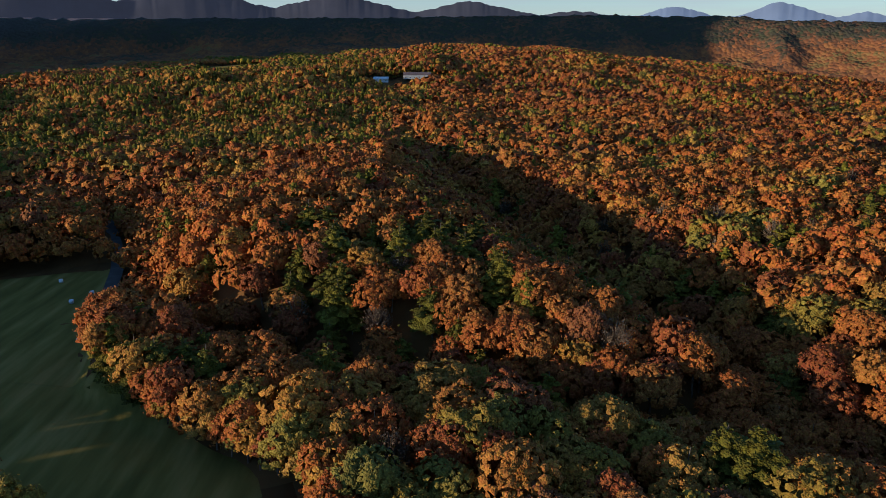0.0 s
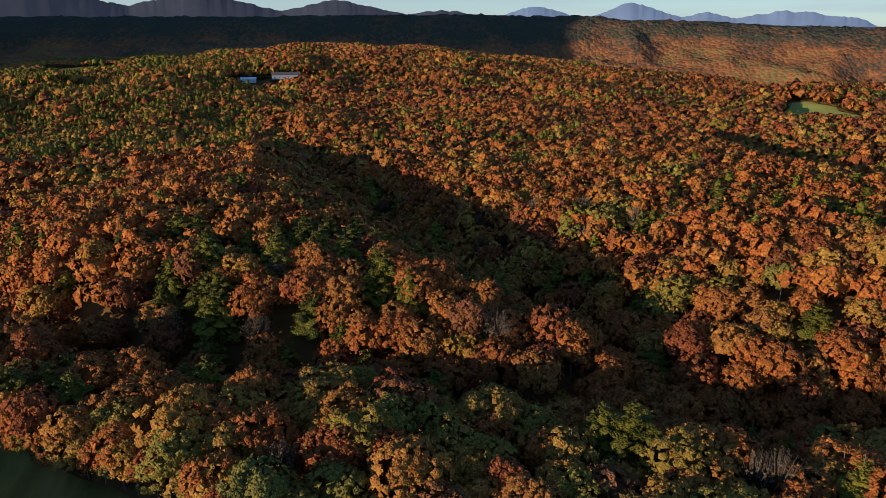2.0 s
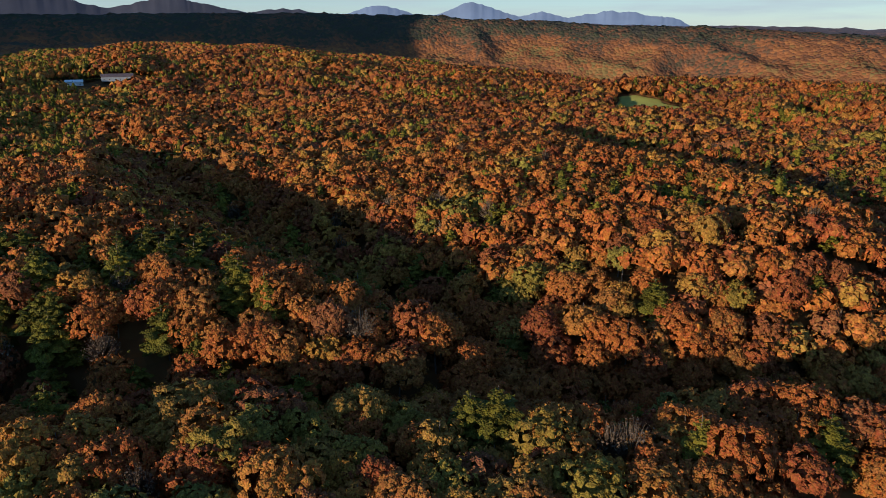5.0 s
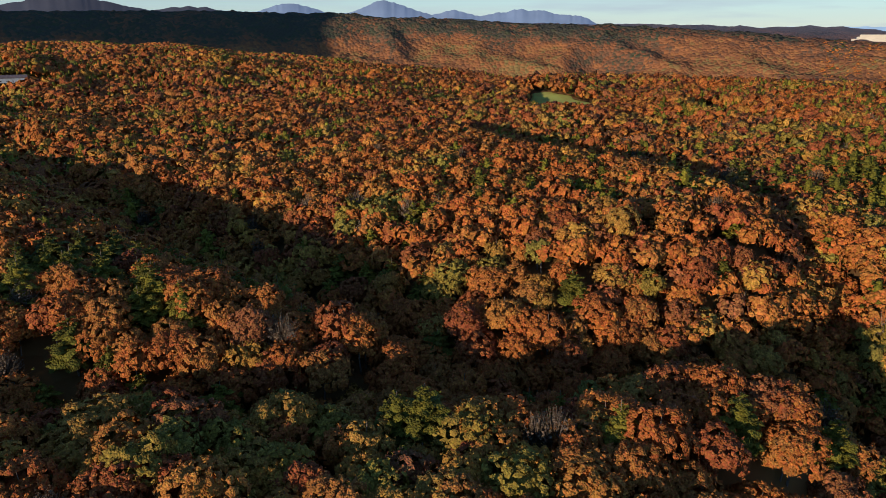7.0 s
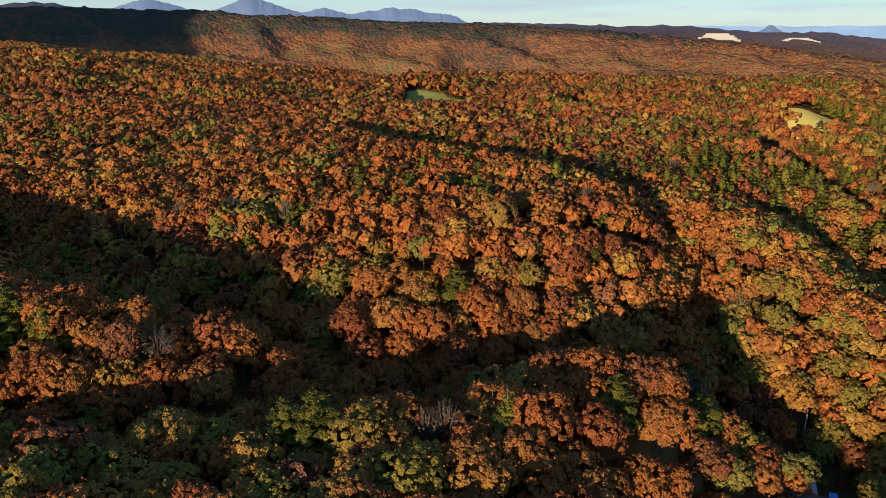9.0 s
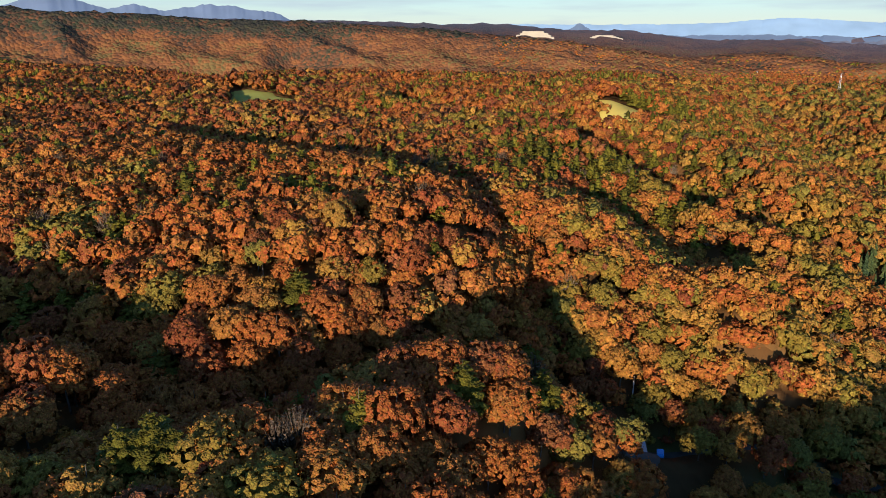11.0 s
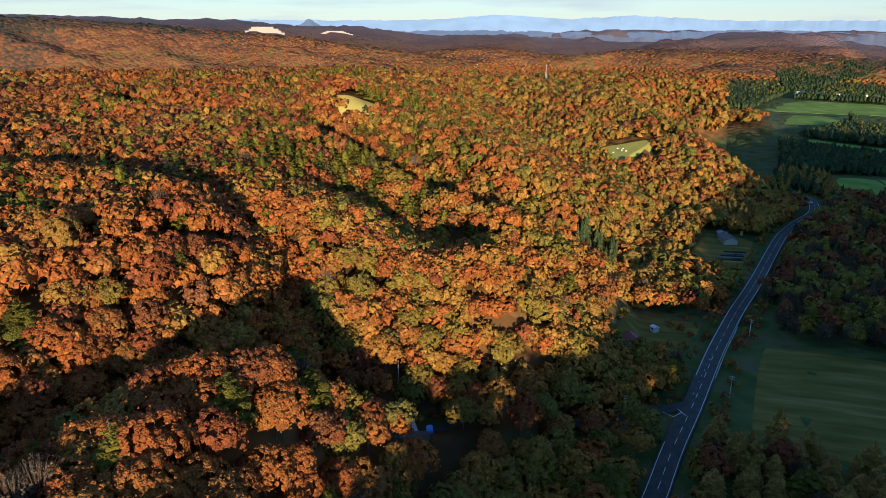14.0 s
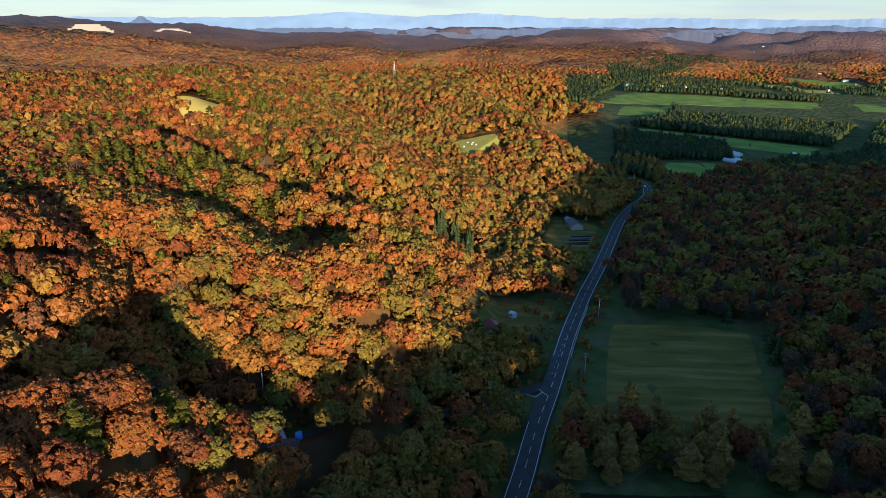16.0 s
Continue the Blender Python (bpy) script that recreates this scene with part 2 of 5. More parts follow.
cream_wall = material("cream_siding", [(0.3, (0.45, 0.39, 0.31)), (0.7, (0.55, 0.48, 0.39))], size=1.5, rough=0.8)
grey_wall = material("grey_siding", [(0.3, (0.30, 0.31, 0.32)), (0.7, (0.38, 0.39, 0.40))], size=1.5, rough=0.7)
red_roof = material("red_metal_roof", [(0.3, (0.26, 0.070, 0.075)), (0.7, (0.33, 0.095, 0.10))], size=2, rough=0.5, spec=0.5)
brown_roof = material("brown_metal_roof", [(0.3, (0.13, 0.085, 0.075)), (0.7, (0.19, 0.13, 0.11))], size=2, rough=0.5, spec=0.5)
blue_roof = material("grey_blue_metal_roof", [(0.3, (0.26, 0.30, 0.36)), (0.7, (0.34, 0.38, 0.44))], size=2, rough=0.45, spec=0.5)
white_roof = material("pale_roof", [(0.3, (0.66, 0.68, 0.70)), (0.7, (0.80, 0.81, 0.82))], size=2, rough=0.5)
dark_glass = material("window_glass", [(0.3, (0.02, 0.025, 0.03)), (0.7, (0.03, 0.035, 0.04))], size=1, rough=0.08, spec=0.6)
concrete = material("concrete", [(0.3, (0.42, 0.41, 0.39)), (0.7, (0.55, 0.54, 0.52))], size=0.8, rough=0.85)
steel = material("galvanised_steel", [(0.3, (0.55, 0.56, 0.58)), (0.7, (0.68, 0.69, 0.70))], size=0.5, rough=0.45, metal=0.6)
film_white = material("white_bale_film", [(0.3, (0.70, 0.73, 0.76)), (0.7, (0.82, 0.84, 0.86))], size=0.5, rough=0.35, spec=0.5)
blue_tarp = material("blue_tarpaulin", [(0.3, (0.03, 0.22, 0.62)), (0.7, (0.05, 0.33, 0.78))], size=0.5, rough=0.45, bump=0.2)
yellow_paint = material("yellow_paint", [(0.3, (0.62, 0.40, 0.03)), (0.7, (0.72, 0.48, 0.05))], size=0.5, rough=0.5)
rubber = material("black_rubber", [(0.3, (0.015, 0.015, 0.016)), (0.7, (0.03, 0.03, 0.03))], size=0.3, rough=0.8)
mulch = material("black_mulch_film", [(0.3, (0.018, 0.02, 0.024)), (0.7, (0.035, 0.04, 0.048))], size=0.6, rough=0.4)


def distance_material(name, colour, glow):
    """Plain far distance: blue haze painted into the colour, plus a faint glow."""
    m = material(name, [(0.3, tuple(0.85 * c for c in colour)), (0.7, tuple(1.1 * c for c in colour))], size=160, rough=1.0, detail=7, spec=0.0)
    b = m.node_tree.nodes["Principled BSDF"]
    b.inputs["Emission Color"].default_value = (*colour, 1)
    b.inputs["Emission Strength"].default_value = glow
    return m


# ---------------------------------------------------------------- the lie of the land
def vnoise(x, y, seed=0):
    """Smooth value noise in -1..1 on arrays."""
    x, y = np.asarray(x, float), np.asarray(y, float)
    i, j = np.floor(x), np.floor(y)
    u, v = x - i, y - j
    u, v = u * u * (3 - 2 * u), v * v * (3 - 2 * v)

    def h(a, b):
        s = np.sin(a * 127.1 + b * 311.7 + seed * 74.7) * 43758.5453
        return 2 * (s - np.floor(s)) - 1
    return (h(i, j) * (1 - u) + h(i + 1, j) * u) * (1 - v) + (h(i, j + 1) * (1 - u) + h(i + 1, j + 1) * u) * v


def fbm(x, y, size, seed=0, octaves=3):
    total, amp = 0.0, 1.0
    for k in range(octaves):
        total = total + amp * vnoise(np.asarray(x) / size + 17.3 * k, np.asarray(y) / size - 9.1 * k, seed + k)
        size, amp = size * 0.5, amp * 0.5
    return total / 1.6


def along(x, y, line):
    """Distance to a polyline of (x, y, value), and the value at the nearest point of it."""
    x, y = np.asarray(x, float), np.asarray(y, float)
    best, val = np.full(x.shape, 1e9), np.zeros(x.shape)
    for (ax, ay, av), (bx, by, bv) in zip(line, line[1:]):
        dx, dy = bx - ax, by - ay
        s = np.clip(((x - ax) * dx + (y - ay) * dy) / (dx * dx + dy * dy), 0, 1)
        d = np.hypot(x - ax - s * dx, y - ay - s * dy)
        near = d < best
        best, val = np.where(near, d, best), np.where(near, av + s * (bv - av), val)
    return best, val


def smin(a, b, k):
    h = np.clip(0.5 + 0.5 * (b - a) / k, 0, 1)
    return b * (1 - h) + a * h - k * h * (1 - h)


def step(a, b, v):
    s = np.clip((v - a) / (b - a), 0, 1)
    return s * s * (3 - 2 * s)


ROAD = [(120, 8, -3), (160, 3, -2), (209, -8, 0), (240, -13, 0), (270, -20, 0), (300, -26, 0), (330, -32, 0), (380, -44, 0), (430, -58, 0),
        (490, -73, 0), (545, -87, 0), (590, -104, 0), (625, -122, 0), (662, -128, 0), (700, -118, 1), (745, -90, 1), (800, -68, 2), (900, -70, 2)]
# ravines: floor line, half width of the floor, steepness of the sides
RAVINES = [
    ([(-150, 330, 60), (-118, 262, 57), (-92, 212, 54), (-64, 190, 53), (-40, 178, 52), (-5, 166, 51), (27, 158, 50), (56, 148, 48), (78, 141, 46), (104, 138, 43), (130, 130, 39), (152, 121, 35),
      (174, 106, 27), (192, 90, 16), (208, 74, 9), (232, 58, 5), (262, 20, 0)], 3, 1.0),
    ([(-34, 640, 76), (-22, 520, 67), (6, 410, 58), (36, 310, 50), (60, 250, 49), (77, 205, 49), (88, 170, 49), (97, 140, 44)], 3, 0.6),
    ([(268, 480, 65), (276, 400, 57), (278, 330, 53), (270, 270, 58), (264, 235, 66), (256, 195, 70)], 2, 0.5),
    ([(254, 186, 68), (240, 150, 56), (214, 118, 34), (192, 96, 15)], 1, 1.1),
    ([(424, -10, 2), (402, 56, 10), (400, 104, 20), (421, 140, 24), (450, 190, 27), (475, 232, 29), (480, 292, 29), (510, 368, 32), (594, 530, 42)], 7, 0.95),
    ([(328, 116, 36), (321, 92, 24), (304, 52, 9), (300, 20, 2)], 1, 0.55),
    ([(560, -30, 2), (600, 60, 22), (690, 130, 42), (800, 200, 56)], 6, 0.3),
    ([(-150, 330, 62), (-330, 420, 56), (-520, 620, 54)], 20, 0.3),
]
# hills: centre, two half widths, turn in degrees, height
HILLS = [
    (-40, 290, 70, 150, 6, 10), (185, 290, 70, 170, -12, 11), (395, 240, 60, 130, -34, 12), (620, 190, 170, 120, 0, 10),
    # hills west of x = -200 lie out of view, added to shade meadow and woods
    (-250, -260, 260, 260, 0, 6), (-240, 75, 60, 100, 0, 13), (118, 92, 24, 28, 0, 3), (168, 158, 34, 40, 0, 8), (216, 158, 24, 30, 0, 7), (-360, 95, 125, 110, 0, 10), (-540, 420, 140, 200, 0, 30), (820, 470, 220, 160, 20, 10),
    (576, 245, 44, 44, 0, 30), (475, 610, 60, 60, 0, -8), (540, 690, 62, 62, 0, 12), (695, 32, 50, 60, 0, 16), (-52, 905, 70, 45, 0, 6),
]
# spurs: crest line, half width, height
SPURS = [([(28, 196, 0), (48, 176, 0), (68, 163, 0)], 15, 4), ([(-30, 400, 0), (-2, 310, 0), (14, 250, 0), (34, 196, 0)], 24, 3), ([(240, 440, 0), (244, 340, 0), (226, 250, 0), (224, 200, 0)], 24, 10),
         ([(352, 100, 0), (382, 152, 0), (412, 202, 0), (438, 244, 0), (444, 296, 0), (472, 376, 0), (550, 520, 0)], 26, 18)]
# ridge and mountain out of view to the west, added to cast shade
WEST_SHADE_RIDGE = [(-500, 320, 105), (-620, 480, 125), (-760, 660, 140), (-1300, 1150, 180), (-2000, 1700, 300)]
WEST_SHADE_MOUNTAIN = [(-1200, 900, 200), (-1330, 1080, 440), (-1500, 1200, 640), (-1620, 1620, 660), (-2350, 2350, 700)]
# unseen ridge behind the camera, shaped for the shadow it throws on the valley
BACK_SHADE_RIDGE = [(-150, -60, 30), (-30, -105, 38), (30, -190, 64), (90, -268, 100), (190, -390, 128), (250, -470, 140), (200, -640, 150)]
FAR_RIDGE = [(-1500, 2300, 182), (-600, 2350, 184), (-150, 2300, 186), (640, 2210, 194), (1150, 1990, 166), (1570, 1690, 146), (1860, 1350, 120), (2040, 1040, 88), (2200, 560, 20)]


def land(x, y):
    x, y = np.asarray(x, float), np.asarray(y, float)
    r = np.hypot(x, y)
    az = np.degrees(np.arctan2(x, y))
    z = 57 + 10 * step(145, 215, r) + 4 * step(200, 360, r) + 45 * step(450, 1400, r) * step(36, 0, np.abs(az)) + (4 + 5 * step(300, 700, r)) * fbm(x, y, 260, 3) + (2.5 + 2.5 * step(250, 600, r)) * fbm(x, y, 90, 8, 2)
    # long shallow folds across the plateau
    z = z + 7 * step(380, 700, r) * step(66, 44, az) * vnoise(x / 58 + 0.2 * y / 58, y / 150, 27)
    for cx, cy, a, b, turn, h in HILLS:
        c, s = math.cos(math.radians(turn)), math.sin(math.radians(turn))
        u, v = (x - cx) * c + (y - cy) * s, -(x - cx) * s + (y - cy) * c
        z = z + h * np.exp(-(u / a) ** 2 - (v / b) ** 2)
    for line, half, h in SPURS:
        z = z + h * np.exp(-(along(x, y, line)[0] / half) ** 2)
    # the last two terms lower unseen ground, so sun reaches rim and knoll
    z = z - 10 * step(190, 150, r) * step(130, 200, x) - (14 + 20 * step(55, 10, y)) * step(118, 70, r) * step(-60, -25, x) - 18 * step(20, -10, y) * step(240, 160, r) * step(-10, -45, x)
    d, top = along(x, y, BACK_SHADE_RIDGE)
    back = top * np.exp(-(d / np.where(x + 0.85 * y < -120, 190, 72)) ** 2)
    for line, half, steep in RAVINES:
        d, floor = along(x, y, line)
        z = smin(z, floor + steep * np.maximum(0, d - half), 11)
    # the plateau ends towards the valley of the far ridge
    edge = 1330 + 160 * fbm(x, y, 500, 21) - 430 * step(300, 900, x) + 700 * step(250, -150, x) + 600 * step(-100, -700, x)
    z = z - 55 * step(0, 330, r - edge)
    # the road valley and the plain beyond it
    d, floor = along(x, y, ROAD)
    side = y < np.interp(x, [p[0] for p in ROAD], [p[1] for p in ROAD])
    z = smin(z, floor - 1.0 + np.where(side, 0.16, 0.8 + 0.5 * step(235, 175, x) * step(66, 58, az) + 0.2 * step(310, 270, x) * step(200, 230, x)) * np.maximum(0, d - np.where(side, 62, 34) - 40 * step(330, 450, x) * step(620, 540, x) * (1 - side)), 14)
    # the wooded knoll between ravine mouth and road
    z = z + 23 * np.exp(-((x - 264) / 27) ** 2 - ((y - 60) / 24) ** 2)
    z = np.maximum(z, back)
    # the mown meadow west of the rim lies level
    open_ground = np.maximum(step(8, -4, 0.94 * (x + 95) + 0.34 * (y - 168)) * step(290, 270, y), step(8, -4, 0.83 * (y - 126) + 0.56 * (x + 33))) * step(-225, -180, x) * step(20, -25, x)
    z = z * (1 - open_ground) + 59 * open_ground
    west, high = along(x, y, WEST_SHADE_RIDGE)
    z = np.maximum(z, high * np.exp(-(west / 150) ** 2))
    west, high = along(x, y, WEST_SHADE_MOUNTAIN)
    z = np.maximum(z, high * np.exp(-(west / 300) ** 2))
    plain = np.maximum(step(-70, -150, y + 0.02 * x) * step(560, 800, x), step(1000, 1300, r) * step(70, 82, az) * step(140, 120, az))
    z = z * (1 - plain) + plain * (2 + 2 * fbm(x, y, 200, 5))
    # low wooded hills past the plain
    hills = step(1750, 2150, r) * step(1500, 300, y)
    z = z + hills * step(-0.5, 0.5, fbm(x, y, 330, 33)) * 56
    # the far ridge, broken by small side valleys
    d, top = along(x, y, FAR_RIDGE)
    front = r < np.interp(az, [-33, -14, -4, 16, 30, 43, 54, 63, 76], [2746, 2425, 2305, 2300, 2298, 2307, 2298, 2290, 2270])
    spur = 1 + 0.45 * np.abs(fbm(x, y, 190, 41)) * step(60, 200, d)
    face = top * (1 - step(40, 520, d * spur)) + 6 * fbm(x, y, 160, 44)
    z = np.where(front, np.maximum(z, face), np.maximum(z, 0.86 * top * step(2300, 1000, d)))
    # the ground rises into the distance
    z = z + step(2300, np.interp(az, [40, 60], [4900, 3400]), r) * np.interp(az, [-60, 40, 60, 130], [95, 90, 46, 44]) * (1 + 0.10 * fbm(x, y, 600, 51))
    return z


# ---------------------------------------------------------------- helpers of this scene
def mesh_of(name, verts, faces, mat=None, smooth=False, tint=None):
    """A mesh from arrays; faces all have the same number of corners."""
    verts, faces = np.asarray(verts, np.float32), np.asarray(faces, np.int32)
    me = bpy.data.meshes.new(name)
    n, k = faces.shape
    me.vertices.add(len(verts))
    me.vertices.foreach_set("co", verts.ravel())
    me.loops.add(n * k)
    me.loops.foreach_set("vertex_index", faces.ravel())
    me.polygons.add(n)
    me.polygons.foreach_set("loop_start", np.arange(0, n * k, k, dtype=np.int32))
    me.polygons.foreach_set("use_smooth", np.broadcast_to(np.asarray(smooth, bool), n).copy())
    me.update(calc_edges=True)
    if tint is not None:
        at = me.attributes.new("tint", "FLOAT", "POINT")
        at.data.foreach_set("value", np.asarray(tint, np.float32))
    if mat:
        me.materials.append(mat)
    return me


def part(name, bm, mat, parent=None, label=""):
    me = bpy.data.meshes.new(name)
    bm.to_mesh(me)
    bm.free()
    me.materials.append(mat)
    ob = new(name, me)
    ob.parent = parent
    return tagged(ob, label)


def box(bm, x0, y0, z0, x1, y1, z1, bevel=0.0):
    m = Matrix.LocRotScale(((x0 + x1) / 2, (y0 + y1) / 2, (z0 + z1) / 2), None, (abs(x1 - x0), abs(y1 - y0), abs(z1 - z0)))
    made = bmesh.ops.create_cube(bm, size=1, matrix=m)
    if bevel:
        edges = {ed for v in made["verts"] for ed in v.link_edges}
        bmesh.ops.bevel(bm, geom=list(edges), offset=bevel, segments=2, affect="EDGES")
    return bm


def rod(bm, p, q, r0, r1, sides=8):
    p, q = Vector(p), Vector(q)
    d = q - p
    m = Matrix.Translation((p + q) / 2) @ d.to_track_quat("Z", "Y").to_matrix().to_4x4()
    bmesh.ops.create_cone(bm, cap_ends=True, segments=sides, radius1=r0, radius2=r1, depth=d.length, matrix=m)
    return bm


def ground(x, y):
    return float(land(np.array([x]), np.array([y]))[0])


# ---------------------------------------------------------------- ground, one sheet to the horizon
rng0 = np.random.default_rng(3)


def make_ground():
    turns = np.concatenate([np.arange(-48, 128, 0.5), np.arange(128, 312, 2.0)])
    rings = np.concatenate([[0.5], np.geomspace(30, 1700, 150), np.arange(1710, 2480, 10), np.geomspace(2520, 4950, 40)])
    A, R = np.meshgrid(np.radians(turns), rings)
    X, Y = R * np.sin(A), R * np.cos(A)
    Z = land(X, Y) + 0.5 * fbm(X, Y, 9, 61, 2) * step(14, 30, along(X, Y, ROAD)[0]) - 0.05
    Z = Z + step(1420, 1560, R) * step(12, 30, Z) * (9 + 3.0 * rng0.normal(size=Z.shape))
    n, k = len(turns), len(rings)
    i, j = np.meshgrid(np.arange(n), np.arange(k - 1))
    f = np.stack([j * n + i, j * n + (i + 1) % n, (j + 1) * n + (i + 1) % n, (j + 1) * n + i], -1).reshape(-1, 4)
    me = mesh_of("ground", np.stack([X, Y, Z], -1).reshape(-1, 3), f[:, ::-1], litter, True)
    return tagged(new("ground", me), "hilly ground covered with brown fallen leaves", "ground", kind="structure")


make_ground()


# ---------------------------------------------------------------- fields, as patches of four corners
CLEAR = []


def turned(c):
    """Twice the signed area of a polygon: positive where its corners run anticlockwise."""
    d = np.roll(c, -1, 0)
    return float((c[:, 0] * d[:, 1] - c[:, 1] * d[:, 0]).sum())


def patch(name, corners, mat, label, lift=0.25, category="field", wobble=0.05, cells=14, grow=0.0):
    """A patch of land between four corners (in turn), laid on the ground, with a slightly uneven rim."""
    c = np.array(corners, float)
    CLEAR.append(c)
    out = c - c.mean(0)
    c = c + grow * out / np.linalg.norm(out, axis=1)[:, None]
    u, v = np.meshgrid(np.linspace(0, 1, cells), np.linspace(0, 1, cells))
    seed = len(CLEAR)
    rim = np.minimum(np.minimum(u, 1 - u), np.minimum(v, 1 - v))
    du = wobble * vnoise(u * 6, v * 6, seed) * (rim < 0.01)
    u2, v2 = np.clip(0.5 + (u - 0.5) * (1 - 0.06 * (2 * v - 1) ** 4), 0, 1) + du, np.clip(0.5 + (v - 0.5) * (1 - 0.06 * (2 * u - 1) ** 4), 0, 1) + du
    P = (c[0] * ((1 - u2) * (1 - v2))[..., None] + c[1] * (u2 * (1 - v2))[..., None] + c[2] * (u2 * v2)[..., None] + c[3] * ((1 - u2) * v2)[..., None])
    Z = land(P[..., 0], P[..., 1]) + lift + np.where(rim < 0.01, -0.8, 0.0)
    i, j = np.meshgrid(np.arange(cells - 1), np.arange(cells - 1))
    f = np.stack([j * cells + i, j * cells + i + 1, (j + 1) * cells + i + 1, (j + 1) * cells + i], -1).reshape(-1, 4)
    area = turned(c)
    me = mesh_of(name, np.concatenate([P, Z[..., None]], -1).reshape(-1, 3), f if area > 0 else f[:, ::-1], mat, True)
    return tagged(new(name, me), label, category, kind="structure")


patch("field_meadow", [(-95, 168), (-133, 272), (-190, 250), (-152, 178)], meadow, "mown meadow of dull green grass in shade", cells=40, wobble=0.02, lift=0.3, grow=5)
patch("field_middle", [(-33, 126), (-95, 168), (-152, 178), (-215, 60)], meadow, "mown meadow of dull green grass in shade", cells=50, wobble=0.0, lift=0.32, grow=5)
patch("field_lower", [(-33, 126), (-215, 60), (-160, 20), (-20, 60)], meadow, "mown meadow of dull green grass in shade", cells=40, wobble=0.0, lift=0.28, grow=5)
patch("field_roadside", [(258, -39), (346, -53), (338, -124), (240, -104)], meadow, "mown field of pale green grass beside the road", cells=30, wobble=0.02)
patch("field_bales", [(628, 46), (660, 52), (668, 14), (640, 6)], pasture, "small yellow-green field with white bales", cells=44, lift=0.9, grow=4)
patch("field_straw", [(555, 262), (530, 248), (541, 207), (566, 217)], straw, "straw-coloured clearing on the hill top", cells=44, lift=0.9, grow=6)
patch("field_hill", [(418, 598), (456, 532), (533, 614), (496, 685)], pasture, "yellow-green clearing between the woods", cells=44, lift=0.9, grow=6)
patch("field_long", [(1385, -150), (1625, -245), (1450, -600), (1335, -555)], lush, "long bright green field between rows of conifers", cells=26)
patch("field_strip", [(1000, -140), (1060, -174), (915, -385), (850, -352)], lush, "strip of green field below the conifers", cells=24)
patch("field_corner", [(1195, -165), (1350, -200), (1335, -285), (1215, -262)], lush, "green field corner beside a wood", cells=16)
patch("field_valley", [(725, -150), (795, -168), (800, -230), (715, -200)], lush, "green meadow by the bend of the road", cells=14)
patch("field_garden", [(436, -50), (530, -70), (545, -34), (450, -14)], meadow, "green lawn and garden plots beside the road", cells=18)
patch("field_yard", [(314, -16), (368, -30), (374, 8), (318, 18)], meadow, "rough grassy yard round the small house", cells=16)
patch("field_plateau", [(-430, 1290), (-300, 1270), (-300, 1190), (-430, 1190)], meadow, "pale green field on the plateau between woods")
patch("field_dark", [(208, -22), (205, -98), (150, -100), (160, -26)], soil, "dark tilled plot beside the road", cells=14)
patch("field_green", [(1300, -600), (1450, -640), (1460, -760), (1290, -700)], lush, "green field beside the plantation", cells=10)
for k in range(10):
    x0, y0 = 1640 + 95 * (k % 5), -640 - 90 * (k % 5) + 130 * (k // 5)
    patch("field_plain", [(x0, y0), (x0 + 120, y0 + 20), (x0 + 90, y0 - 80), (x0 - 20, y0 - 70)], (straw, lush, meadow)[k % 3], "small field on the far plain", cells=8)
CLEAR.append(np.array([(-100, 935), (10, 935), (10, 880), (-100, 880)], float))
CLEAR.append(np.array([(180, 56), (206, 60), (212, 80), (188, 82)], float))
CLEAR.append(np.array([(-930, 1640), (-720, 1700), (-700, 1560), (-880, 1500)], float))
# blocks of wood on the open plain: four corners each
BLOCKS = [np.array(c, float) for c in (
    [(1610, -235), (1445, -590), (1500, -612), (1680, -262)], [(1060, -168), (905, -389), (1075, -490), (1200, -258)], [(1325, -205), (1335, -290), (1250, -282), (1250, -205)],
    [(655, -80), (640, -140), (752, -162), (790, -112)], [(800, -118), (805, -182), (812, -246), (905, -262), (985, -140)], [(1400, -60), (1800, -120), (1700, -235), (1390, -140)],
    [(850, -400), (700, -480), (900, -720), (1150, -560)], [(560, -150), (700, -190), (800, -300), (850, -410), (690, -490), (500, -300)], [(1800, -260), (1980, -560), (2100, -540), (1980, -230)])]


def in_clear(x, y, areas=None, rim=-3.0):
    hit = np.zeros(np.shape(x), bool)
    for c in CLEAR if areas is None else areas:
        inside = np.ones(np.shape(x), bool)
        area = turned(c)
        for p, q in zip(c, np.roll(c, -1, 0)):
            cr = ((q[0] - p[0]) * (y - p[1]) - (q[1] - p[1]) * (x - p[0])) * np.sign(area)
            inside &= cr > rim * np.hypot(*(q - p))
        hit |= inside
    return hit


# ---------------------------------------------------------------- roads
def smooth_line(line, gap=3.0):
    p = np.array(line, float)
    s = np.concatenate([[0], np.cumsum(np.hypot(*np.diff(p[:, :2], axis=0).T))])
    fine = np.arange(0, s[-1], gap)
    q = np.stack([np.interp(fine, s, p[:, k]) for k in range(p.shape[1])], 1)
    for _ in range(24):
        q[1:-1] = 0.25 * q[:-2] + 0.5 * q[1:-1] + 0.25 * q[2:]
    return q


